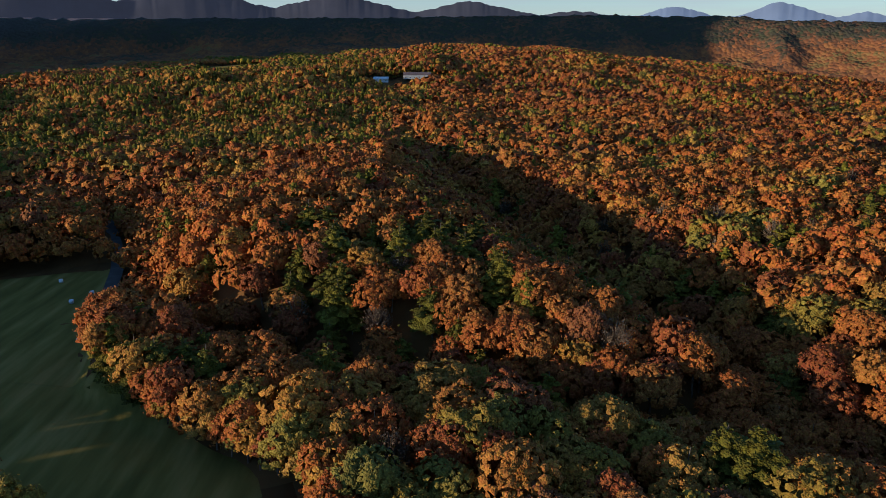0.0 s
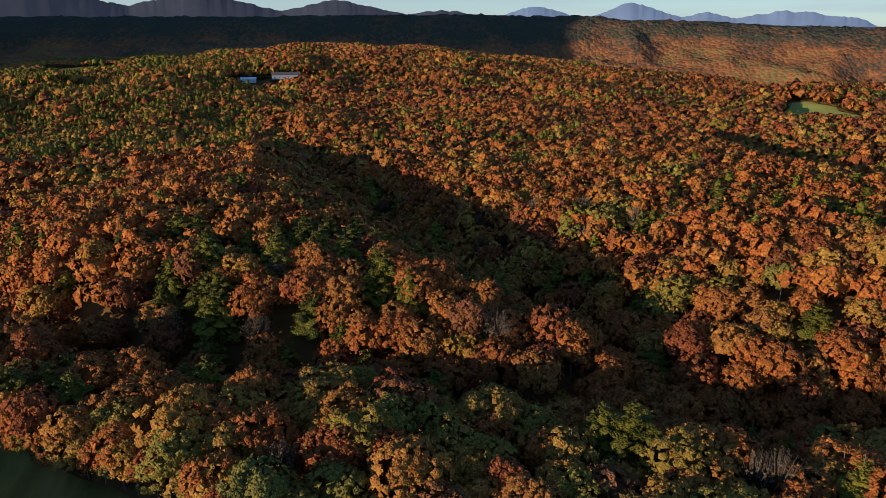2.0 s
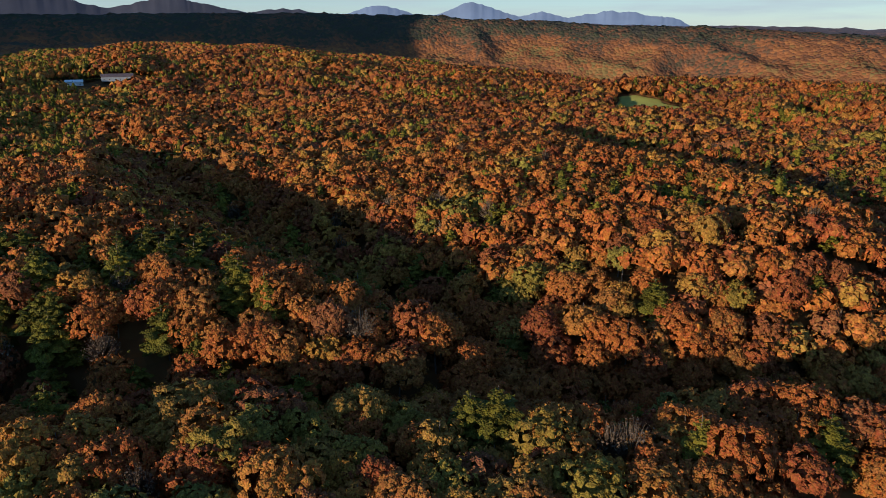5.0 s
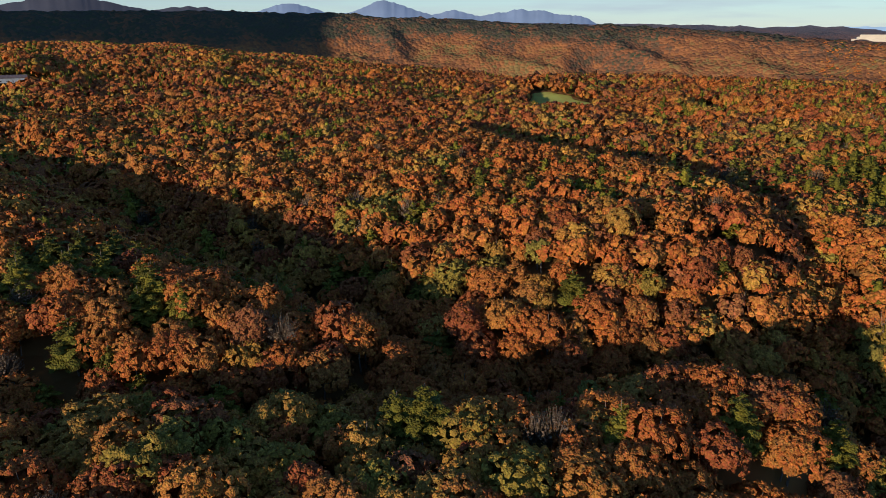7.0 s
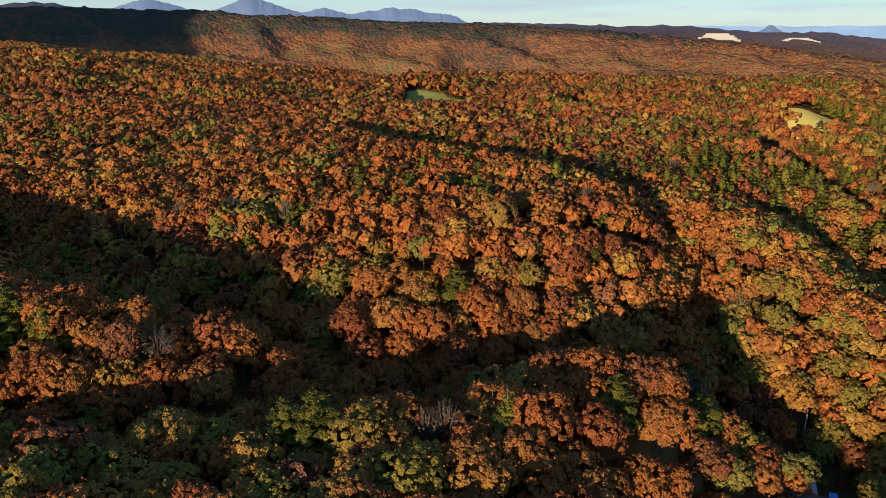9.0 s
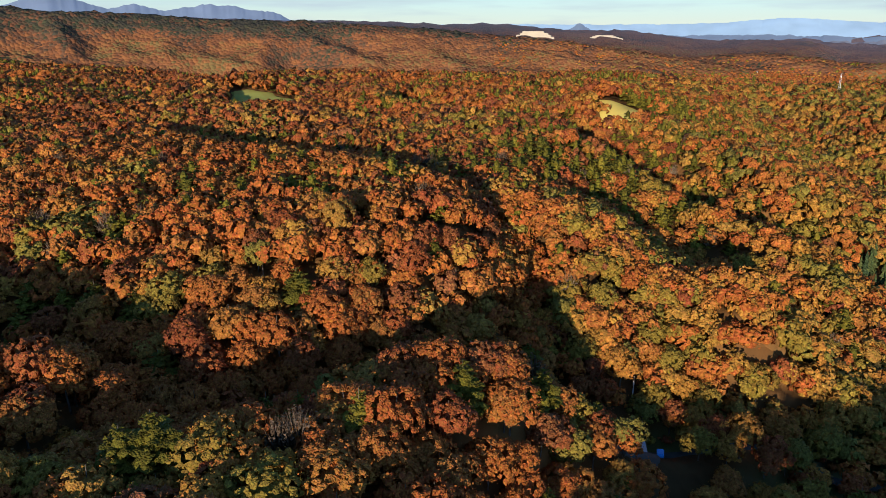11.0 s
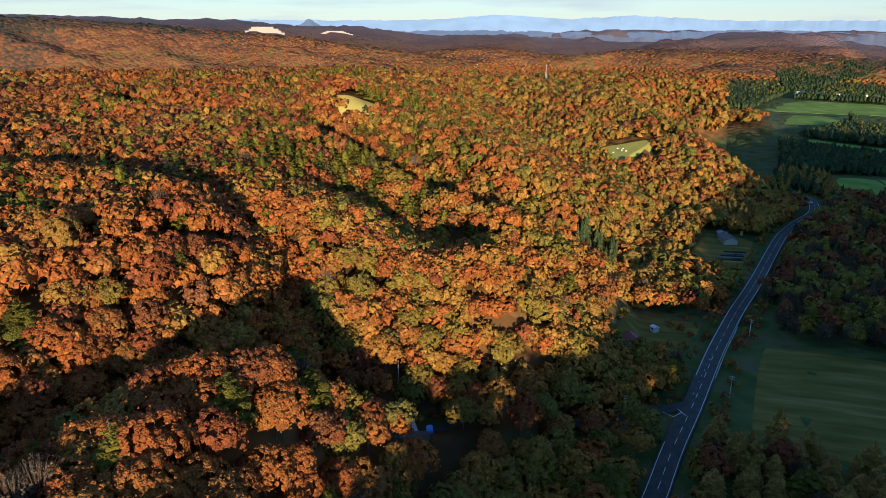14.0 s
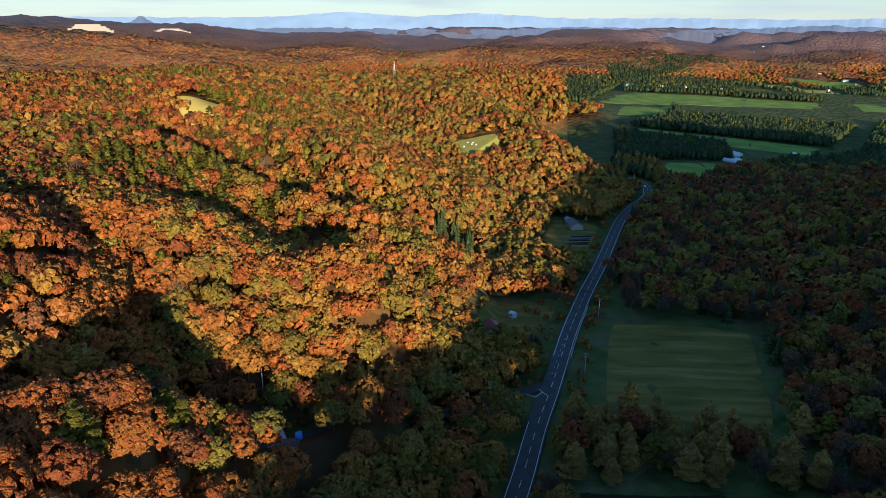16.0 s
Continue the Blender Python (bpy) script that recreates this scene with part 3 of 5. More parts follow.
def ribbon(q, offset, width, lift, skip=None):
    """A band along the line q (x, y, z), offset to its left."""
    t = np.gradient(q[:, :2], axis=0)
    t /= np.hypot(t[:, 0], t[:, 1])[:, None]
    nrm = np.stack([-t[:, 1], t[:, 0]], 1)
    L, Rr = q[:, :2] + nrm * (offset + width / 2), q[:, :2] + nrm * (offset - width / 2)
    z = (q[:, 2] + lift)[:, None]
    v = np.concatenate([np.concatenate([L, z], 1), np.concatenate([Rr, z], 1)])
    n = len(q)
    f = np.array([(i, n + i, n + i + 1, i + 1) for i in range(n - 1)])
    return v, f


main = smooth_line(ROAD)
main[:, 2] = land(main[:, 0], main[:, 1]) + 0.7
for _ in range(40):
    main[1:-1, 2] = 0.25 * main[:-2, 2] + 0.5 * main[1:-1, 2] + 0.25 * main[2:, 2]
v, f = ribbon(main, 0, 8.4, 0.45)
low = v.copy()
low[:, 2] -= 0.9
n = len(main)
sides = np.array([(n * k + i, n * k + i + 1, 2 * n + n * k + i + 1, 2 * n + n * k + i) for k in (0, 1) for i in range(n - 1)])
road = tagged(new("road", mesh_of("road", np.concatenate([v, low]), np.concatenate([f, sides]), asphalt)), "two-lane asphalt road with white markings through the valley", "road", kind="structure")
for off, a0, a1 in ((3.55, 18, 43), (3.55, 62, len(main) - 1), (-3.55, 4, len(main) - 1)):
    v, f = ribbon(main[a0:a1], off, 0.22, 0.458)
    line = tagged(new("edge_line", mesh_of("edge_line", v, f, paint_white)), "white painted edge line")
    line.parent = road
dash_at = np.arange(6.0, (len(main) - 4) * 3.0, 10.0)
for s in dash_at:
    i = int(s / 3.0)
    v, f = ribbon(np.stack([main[i] + (main[i + 1] - main[i]) * w for w in (0.0, 0.8, 1.65)]), 0, 0.2, 0.458)
    d = new("lane_dash", mesh_of("lane_dash", v, f, paint_white))
    d.parent = road
# the turning lane's short marks and the stop box at the junction
for k in range(8):
    i = 56 + 2 * k
    v, f = ribbon(np.stack([main[i], main[i] + 0.35 * (main[i + 1] - main[i])]), 1.6 - 0.12 * k, 0.25, 0.459)
    d = new("turn_mark", mesh_of("turn_mark", v, f, paint_white))
    d.parent = road
for line in ([(271, -15.2), (268.5, -16.8), (266, -18.6)], [(268.5, -16.8), (264, -13.6), (266.5, -9)], [(262, -9), (256, -2), (252, 9)]):
    q = np.array([(px, py, float(np.interp(px, main[:, 0], main[:, 2]))) for px, py in line])
    v, f = ribbon(q, 0, 0.3, 0.47)
    d = new("junction_line", mesh_of("junction_line", v, f, paint_white))
    d.parent = road
SIDE = [(277, -21, 0.5), (272, -13, 0.5), (262, 0, 0.5), (253, 11, 0.6), (245, 20, 1.0), (233, 40, 2.0), (222, 56, 4.0), (214, 68, 6.0), (206, 76, 8.0)]
side = smooth_line(SIDE, 2.0)
side[:, 2] = np.maximum(side[:, 2], land(side[:, 0], side[:, 1]) + 0.3)
for _ in range(10):
    side[1:-1, 2] = 0.25 * side[:-2, 2] + 0.5 * side[1:-1, 2] + 0.25 * side[2:, 2]
v, f = ribbon(side, 0, 5.6, 0.25)
tagged(new("road_side", mesh_of("road_side", v, f, asphalt)), "narrow asphalt lane into the wooded ravine", "road", kind="structure")
TRACK = [(-106, 205, 0), (-119, 236, 0), (-131, 273, 0), (-149, 310, 0), (-168, 345, 0)]
track = smooth_line(TRACK, 3.0)
track[:, 2] = land(track[:, 0], track[:, 1])
v, f = ribbon(track, 0, 5.0, 0.45)
tagged(new("road_track", mesh_of("road_track", v, f, asphalt)), "dark asphalt farm lane between meadow and wood", "track", kind="structure")


# ---------------------------------------------------------------- trees
rng = np.random.default_rng(7)
PHI = (1 + 5 ** 0.5) / 2
ICO_V = np.array([(-1, PHI, 0), (1, PHI, 0), (-1, -PHI, 0), (1, -PHI, 0), (0, -1, PHI), (0, 1, PHI), (0, -1, -PHI), (0, 1, -PHI), (PHI, 0, -1), (PHI, 0, 1), (-PHI, 0, -1), (-PHI, 0, 1)]) / math.hypot(1, PHI)
ICO_F = np.array([(0, 11, 5), (0, 5, 1), (0, 1, 7), (0, 7, 10), (0, 10, 11), (1, 5, 9), (5, 11, 4), (11, 10, 2), (10, 7, 6), (7, 1, 8), (3, 9, 4), (3, 4, 2), (3, 2, 6), (3, 6, 8), (3, 8, 9), (4, 9, 5), (2, 4, 11), (6, 2, 10), (8, 6, 7), (9, 8, 1)])


def unit(n):
    d = rng.normal(size=(n, 3))
    return d / np.linalg.norm(d, axis=1)[:, None]


def leaf_tris(centres, normals, size):
    """Small three-cornered sprays of leaves that face roughly along the normals."""
    n = len(centres)
    nn = normals + 0.38 * rng.normal(size=(n, 3))
    nn /= np.linalg.norm(nn, axis=1)[:, None]
    a = np.cross(nn, unit(n))
    a /= np.linalg.norm(a, axis=1)[:, None]
    b = np.cross(nn, a)
    s = size * rng.uniform(0.6, 1.3, (n, 1))
    v = np.stack([centres + s * a, centres + s * (-0.5 * a + 0.8 * b), centres + s * (-0.5 * a - 0.8 * b)], 1).reshape(-1, 3)
    return v, np.arange(3 * n).reshape(-1, 3)


def join(bits, smooth=0):
    vs, fs, k = [], [], 0
    for v, f in bits:
        vs.append(v)
        fs.append(f + k)
        k += len(v)
    return np.concatenate(vs), np.concatenate(fs), sum(len(f) for v, f in bits[:smooth])


UPPER = ICO_F[ICO_V[ICO_F].mean(1)[:, 2] > -0.5]
CAP = ICO_F[ICO_V[ICO_F].mean(1)[:, 2] > -0.15]


def frame_of(normals):
    """Two directions across each normal."""
    u = np.cross(normals, unit(len(normals)))
    u /= np.linalg.norm(u, axis=1)[:, None]
    return u, np.cross(normals, u)


def puffs(centres, normals, size, sides, tall=0.7, rough=0.22):
    """Clumps of leaves: a small round cap of the given number of sides over each centre, facing along its normal."""
    n = len(centres)
    u, w = frame_of(normals)
    size = np.broadcast_to(np.asarray(size, float), (n,))[:, None]
    turn = rng.uniform(0, 6.283, (n, 1))
    rows = [centres + size * (tall * normals + rough * rng.normal(size=(n, 3)))]
    for k in range(sides):
        a = turn + 6.283 * k / sides
        rows.append(centres + size * (np.cos(a) * u + np.sin(a) * w - 0.25 * normals + rough * rng.normal(size=(n, 3))))
    v = np.stack(rows, 1).reshape(-1, 3)
    fan = np.array([(0, 1 + k, 1 + (k + 1) % sides) for k in range(sides)])
    return v, (fan[None] + (np.arange(n) * (sides + 1))[:, None, None]).reshape(-1, 3)


def billows(count, lobes, radius, low, high, clump, sides, sprays=0, leaf=0.3):
    """A broadleaf crown: several billowing lobes about a leader, covered with clumps of leaves that show dark gaps between them."""
    mid, half = low + (high - low) * 0.48, (high - low) / 2
    k = np.arange(lobes) + 0.5
    th = k * 2.39996 + rng.uniform(0, 6.28)
    zz = 1 - 1.5 * k / lobes
    rr = np.sqrt(np.maximum(0.02, 1 - zz * zz))
    big = radius * rng.uniform(0.40, 0.58, lobes)
    c = np.stack([rr * np.cos(th) * (radius - big), rr * np.sin(th) * (radius - big), mid + zz * (half - 0.8 * big)], 1) + 0.1 * radius * rng.normal(size=(lobes, 3))
    d = unit(count * 6)
    which = rng.integers(0, lobes, len(d))
    p = c[which] + d * big[which][:, None] * rng.uniform(0.88, 1.08, (len(d), 1))
    ok = d[:, 2] > -0.55
    for j in range(lobes):
        ok &= (which == j) | (np.linalg.norm(p - c[j], axis=1) > 0.9 * big[j])
    ok &= np.einsum("ij,ij->i", p - (0, 0, mid - 0.3 * half), d) > -0.1
    p, d = p[ok][:count], d[ok][:count]
    out = p - (0, 0, mid - 0.5 * half)
    nrm = d + 0.5 * out / np.linalg.norm(out, axis=1)[:, None]
    nrm /= np.linalg.norm(nrm, axis=1)[:, None]
    body = ICO_V * (0.66 * radius, 0.66 * radius, 0.72 * half) * rng.uniform(0.85, 1.1, (12, 1)) + (0, 0, mid)
    bits = [(body, CAP)] if count > 30 else []
    bits.append(puffs(p, nrm, clump * rng.uniform(0.7, 1.35, len(p)), sides))
    if sprays:
        pick = rng.integers(0, len(p), sprays)
        bits.append(leaf_tris(p[pick] + clump * (0.7 * nrm[pick] + 0.55 * rng.normal(size=(sprays, 3))), nrm[pick], leaf))
    return join(bits, len(bits) - (sprays > 0))


def layered(tiers, arms, plates, radius, low, high, sides, sprays=0):
    """A pine: flat plates of needles on level boughs, tier over tier, narrowing to a rounded top."""
    c, w = [], []
    for k in range(tiers):
        t = k / max(1, tiers - 1)
        reach = radius * (1.0 - 0.80 * t ** 1.5) * rng.uniform(0.88, 1.1)
        n = max(2, int(round(arms * (1 - 0.5 * t))))
        turn = rng.uniform(0, 6.28)
        for j in range(n):
            a = turn + 6.283 * j / n + rng.uniform(-0.3, 0.3)
            far, z = reach * rng.uniform(0.8, 1.15), low + (high - low) * t + rng.uniform(-0.5, 0.5)
            for q in range(plates):
                r = far * (q + 0.75) / plates * 0.95
                c.append((r * math.cos(a), r * math.sin(a), z + 0.10 * r + rng.uniform(-0.25, 0.25)))
                w.append(reach * rng.uniform(0.26, 0.40) * (1.25 if plates == 1 else 1.0))
    c, w = np.array(c), np.array(w)
    up = np.stack([0.22 * c[:, 0] / radius, 0.22 * c[:, 1] / radius, np.ones(len(c))], 1) + 0.12 * rng.normal(size=c.shape)
    up /= np.linalg.norm(up, axis=1)[:, None]
    body = ICO_V * (radius * 0.34, radius * 0.34, (high - low) * 0.5) + (0, 0, low + (high - low) * 0.46)
    bits = [(body, CAP), puffs(c, up, w, sides, 0.36, 0.16)]
    if sprays:
        pick = rng.integers(0, len(c), sprays)
        bits.append(leaf_tris(c[pick] + w[pick][:, None] * (0.8, 0.8, 0.3) * rng.normal(size=(sprays, 3)), up[pick], 0.42))
    return join(bits, 2)


def dome(ball, radius, low, high, sprays, leaf, cut=-0.35, lump=0.17, peak=0.0):
    """A closed crown seen from afar: one lumpy body of lobes, with sprays of leaves standing out of it."""
    d, faces = ball
    mid, half = low + (high - low) * 0.42, (high - low) * 0.58
    lobes = unit(15)
    lobes[:, 2] = np.abs(lobes[:, 2]) * 1.2 - 0.2
    lobes /= np.linalg.norm(lobes, axis=1)[:, None]
    near = np.max(d @ lobes.T, axis=1)
    r = 0.72 + lump * 1.5 * np.exp(-(1 - near) / 0.07) + lump * 0.5 * rng.normal(size=len(d)).clip(-1.5, 1.5)
    wide = 1 - peak * np.clip(d[:, 2], 0, 1)
    v = d * (r * wide)[:, None] * (radius, radius, 0) + d * r[:, None] * (0, 0, half) + (0, 0, mid)
    keep = faces[d[faces].mean(1)[:, 2] > cut]
    used = np.unique(keep)
    back = np.full(len(d), -1)
    back[used] = np.arange(len(used))
    v, keep = v[used], back[keep]
    bits = [(v, keep)]
    if sprays:
        pick = rng.integers(0, len(v), sprays)
        nrm = d[used][pick]
        bits.append(leaf_tris(v[pick] * (1, 1, 1) + nrm * 0.25 * leaf + 0.35 * rng.normal(size=(sprays, 3)), nrm, leaf))
    return join(bits, 1)


def spire(tiers, spikes, radius, low, high, blunt=False):
    """A slender conifer: rings of drooping spikes, one above the other."""
    v, f = [], []
    for k in range(tiers):
        s = k / tiers
        z1 = low + (high - low) * (s + 1.35 / tiers)
        z0 = low + (high - low) * s
        reach = radius * (1 - s ** 1.7) ** 0.75 * rng.uniform(0.85, 1.1) + 0.3 if blunt else radius * (1 - s) ** 0.85 + 0.15
        a = np.linspace(0, 6.283, spikes, endpoint=False) + rng.uniform(0, 6)
        for b in a:
            r = reach * rng.uniform(0.75, 1.15)
            w = 3.6 / spikes
            f.append((len(v), len(v) + 1, len(v) + 2))
            v += [(0, 0, z1), (r * math.cos(b - w), r * math.sin(b - w), z0 + rng.uniform(-0.4, 0.5)), (r * math.cos(b + w), r * math.sin(b + w), z0 + rng.uniform(-0.4, 0.5))]
    return np.array(v), np.array(f), 0


def bare(twigs, radius=4.5, low=4.0, high=14.0):
    """A leafless crown: thin twigs that fan out from the limbs."""
    d = unit(twigs * 2)
    d = d[d[:, 2] > -0.25][:twigs]
    tip = d * (radius, radius, (high - low) * 0.62) * rng.uniform(0.7, 1.05, (len(d), 1)) + (0, 0, low + (high - low) * 0.42)
    root = tip * (0.35, 0.35, 0.0) + np.stack([0 * tip[:, 0], 0 * tip[:, 0], low + (tip[:, 2] - low) * 0.45], 1)
    sidew = np.cross(tip - root, unit(len(d)))
    sidew /= np.linalg.norm(sidew, axis=1)[:, None]
    w = 0.15 * sidew
    v = np.stack([root + w, root - w, tip], 1).reshape(-1, 3)
    w2 = np.cross(sidew, (tip - root) / np.linalg.norm(tip - root, axis=1)[:, None]) * 0.10
    v2 = np.stack([root + w2, root - w2, tip], 1).reshape(-1, 3)
    fine_c = root + (tip - root) * rng.uniform(0.5, 1.0, (len(d), 1))
    fv, ff = leaf_tris(fine_c, d, 0.30)
    return join([(v, np.arange(3 * len(d)).reshape(-1, 3)), (v2, np.arange(3 * len(d)).reshape(-1, 3)), (fv, ff)])


def trunk_mesh(name, height, r0, limbs):
    bm = bmesh.new()
    lean = Vector((rng.uniform(-0.4, 0.4), rng.uniform(-0.4, 0.4), 0))
    rod(bm, (0, 0, -1.0), (lean.x * 0.3, lean.y * 0.3, height * 0.45), r0, r0 * 0.75, 5)
    rod(bm, (lean.x * 0.3, lean.y * 0.3, height * 0.45), (lean.x, lean.y, height), r0 * 0.75, r0 * 0.2, 5)
    for k in range(limbs):
        a = 6.283 * k / limbs + rng.uniform(-0.4, 0.4)
        z0 = height * rng.uniform(0.35, 0.6)
        rod(bm, (0.2 * lean.x, 0.2 * lean.y, z0), (2.6 * math.cos(a), 2.6 * math.sin(a), z0 + rng.uniform(2.2, 4.0)), r0 * 0.42, r0 * 0.12, 3)
    me = bpy.data.meshes.new(name)
    bm.to_mesh(me)
    bm.free()
    me.materials.append(bark)
    return me


LABELS = {
    "russet_oak": ("russet-brown autumn oak with a dense round crown", "tree"), "orange_oak": ("bright orange autumn oak with a lumpy round crown", "tree"),
    "golden_oak": ("golden yellow autumn oak with a full crown", "tree"), "olive_oak": ("olive-green broadleaf tree turning yellow in autumn", "tree"),
    "pine": ("dark green pine with layered flat boughs", "pine tree"), "cedar": ("slender dark green conical cedar", "conifer"),
    "larch": ("golden larch with thin drooping boughs", "larch tree"), "bare_tree": ("leafless grey-brown tree with a fan of twigs", "bare tree")}
BROAD = ("russet_oak", "orange_oak", "golden_oak", "olive_oak")


def crown_arrays(kind, level):
    """Crown of a tree of about 15 m; level 0 near, 4 far off."""
    if kind in BROAD:
        if level == 4:
            return ICO_V * rng.uniform(0.7, 1.25, (12, 1)) * (6.2, 6.2, 5.0) + (0, 0, 7.5), CAP, len(CAP)
        count, lobes, clump, sides, sprays, leaf = ((190, 9, 0.72, 5, 300, 0.32), (56, 7, 1.15, 4, 30, 0.5), (20, 5, 2.05, 4, 0, 1), (8, 3, 3.0, 4, 0, 1))[level]
        wide = (5.4, 5.5, 5.8, 5.9)[level] * rng.uniform(0.84, 1.18)
        return billows(count, lobes, wide, rng.uniform(2.6, 4.0), rng.uniform(11.8, 14.6), clump, sides, sprays, leaf)
    if kind == "bare_tree":
        return bare((300, 180, 90, 24, 10)[level])
    if kind == "pine":
        if level == 4:
            return ICO_V * rng.uniform(0.75, 1.2, (12, 1)) * (5.6, 5.6, 7.2) + (0, 0, 7.0), CAP, len(CAP)
        tiers, arms, plates, sides, sprays = ((8, 8, 3, 6, 160), (6, 6, 2, 5, 0), (4, 5, 1, 5, 0), (3, 3, 1, 4, 0))[level]
        return layered(tiers, arms, plates, rng.uniform(4.6, 5.8), rng.uniform(3.5, 5.0), rng.uniform(13.5, 16.5), sides, sprays)
    if kind == "cedar" and level > 2:
        return dome((ICO_V, ICO_F), rng.uniform(3.8, 4.6), 0.5, rng.uniform(13, 15), 5, 1.2, lump=0.2, peak=0.5)
    tiers, spikes = ((11, 11), (7, 8), (5, 6), (3, 6), (2, 5))[level]
    if kind == "larch":
        return spire(tiers, spikes, rng.uniform(3.8, 4.8), 3.0, rng.uniform(13.5, 15.5), True)
    return spire(tiers, spikes, rng.uniform(2.8, 3.4), 0.8, rng.uniform(13, 16))


def species(x, y):
    """Which kind of tree stands where: an index into KINDS."""
    n = len(x)
    u = np.clip(0.5 * rng.uniform(size=n) + 0.25 + 0.42 * fbm(x, y, 38, 79, 2), 0, 1) ** 1.0
    warm = fbm(x, y, 120, 71, 2) + 0.25 * fbm(x, y, 24, 75, 1)
    r, az = np.hypot(x, y), np.degrees(np.arctan2(x, y))
    k = np.where(u < 0.56 + 0.2 * warm, 1, np.where(u < 0.70, 0, np.where(u < 0.86, 2, 3)))
    # golden and olive trees on the near rim and low in the valleys
    low = land(x, y)
    rim = step(170, 140, r) * step(50, 25, az)
    gold = np.clip(0.62 * rim + 0.55 * step(30, 6, low) * step(1100, 800, r), 0, 0.72)
    w = rng.uniform(size=n)
    k = np.where(w < gold, np.where(w < gold * 0.5, 3, 2), k)
    w = rng.uniform(size=n)
    beyond = (y < np.interp(x, [p[0] for p in ROAD], [p[1] for p in ROAD])) & (x > 100) & (r < 1000)
    east = step(55, 80, az) * step(1300, 900, r) * ~beyond
    k = np.where(w < 0.27 * east, 3, np.where(w < 0.60 * east, 2, k))
    w = rng.uniform(size=n)
    k = np.where(beyond, np.where(w < 0.24, 0, np.where(w < 0.46, 3, np.where(w < 0.56, 5, 7))), k)
    # pines in drifts
    drift = fbm(x, y, 75, 81, 2)
    p = 0.05 + 0.30 * step(0.05, 0.5, drift)
    for cx, cy, a, b, most in ((-8, 212, 50, 42, 0.66), (385, 215, 60, 60, 0.80), (335, 190, 65, 50, 0.82), (135, 250, 30, 10, 0.7), (292, 104, 26, 14, 0.6), (20, 320, 30, 60, 0.35), (470, 330, 60, 90, 0.55), (520, 170, 80, 40, 0.6), (585, 205, 75, 55, 0.85), (640, 120, 60, 50, 0.5), (500, 440, 70, 60, 0.5),
                               (760, 380, 200, 60, 0.75), (330, 700, 120, 120, 0.35), (700, 560, 200, 70, 0.5), (100, 900, 250, 160, 0.3), (-300, 1000, 300, 200, 0.4)):
        p = np.maximum(p, most * np.exp(-((x - cx) / a) ** 2 - ((y - cy) / b) ** 2))
    q = rng.uniform(size=n)
    k = np.where(q < p, 4, k)
    # dark plantations on the plain; pines and russet oaks on the far ridge's top
    plain = (low < 16) & (r > 780) & (az > 93)
    k = np.where(plain & (r < 1900), np.where(rng.uniform(size=n) < 0.95, 5, 4), k)
    k = np.where((r > 1500) & (low > 150), np.where(rng.uniform(size=n) < 0.55, 4, 0), k)
    k = np.where((az < -4) & (r > 480) & (fbm(x, y, 300, 88) > -0.25), np.where(rng.uniform(size=n) < 0.5, 4, np.where(rng.uniform(size=n) < 0.35, 2, k)), k)
    k = np.where((rng.uniform(size=n) < 0.022) & (r < 900), 7, k)
    k = np.where((np.hypot(x - 430, y - 34) < 16), 5, k)
    k = np.where((np.hypot((x - 575), (y + 60) / 0.7) < 26), 6, k)
    k = np.where((x > 206) & (x < 258) & (y < -24) & (y > -112) & (rng.uniform(size=n) < 0.75), 6, k)
    return k


def scatter(r0, r1, gap, a0, a1):
    """Places for trees: an uneven grid within a ring, off roads, fields and yards."""
    n = int(2 * r1 / gap) + 2
    i, j = np.meshgrid(np.arange(n), np.arange(int(n / 0.87)))
    x = (i + 0.5 * (j % 2)) * gap - r1 + rng.uniform(-0.45, 0.45, i.shape) * gap
    y = j * gap * 0.87 - r1 + rng.uniform(-0.45, 0.45, i.shape) * gap
    x, y = x.ravel(), y.ravel()
    r, az = np.hypot(x, y), np.degrees(np.arctan2(x, y))
    ok = (r >= r0) & (r < r1) & (az > a0) & (az < a1)
    x, y = x[ok], y[ok]
    verge = (x > 252) & (x < 400) & (y < np.interp(x, [p[0] for p in ROAD], [p[1] for p in ROAD]))
    ok = ~in_clear(x, y) & (along(x, y, ROAD)[0] > np.where(verge, 20.0, 9.5)) & (along(x, y, SIDE)[0] > 6) & (along(x, y, TRACK)[0] > 5)
    x, y = x[ok], y[ok]
    r, az = np.hypot(x, y), np.degrees(np.arctan2(x, y))
    # the open plain: woods in blocks only
    low = land(x, y)
    plain = (low < 16) & (r > 700) & (az > 92)
    wood = (r > 1750) | (in_clear(x, y, BLOCKS[6:8], 0.0))
    ok = ~(plain & ~wood) & ~in_clear(x, y, BLOCKS[:6] + BLOCKS[8:], 2.0) & ~((az < -6) & (r > 900) & (fbm(x, y, 260, 95) < -0.28))
    x, y = x[ok], y[ok]
    return x, y, land(x, y)


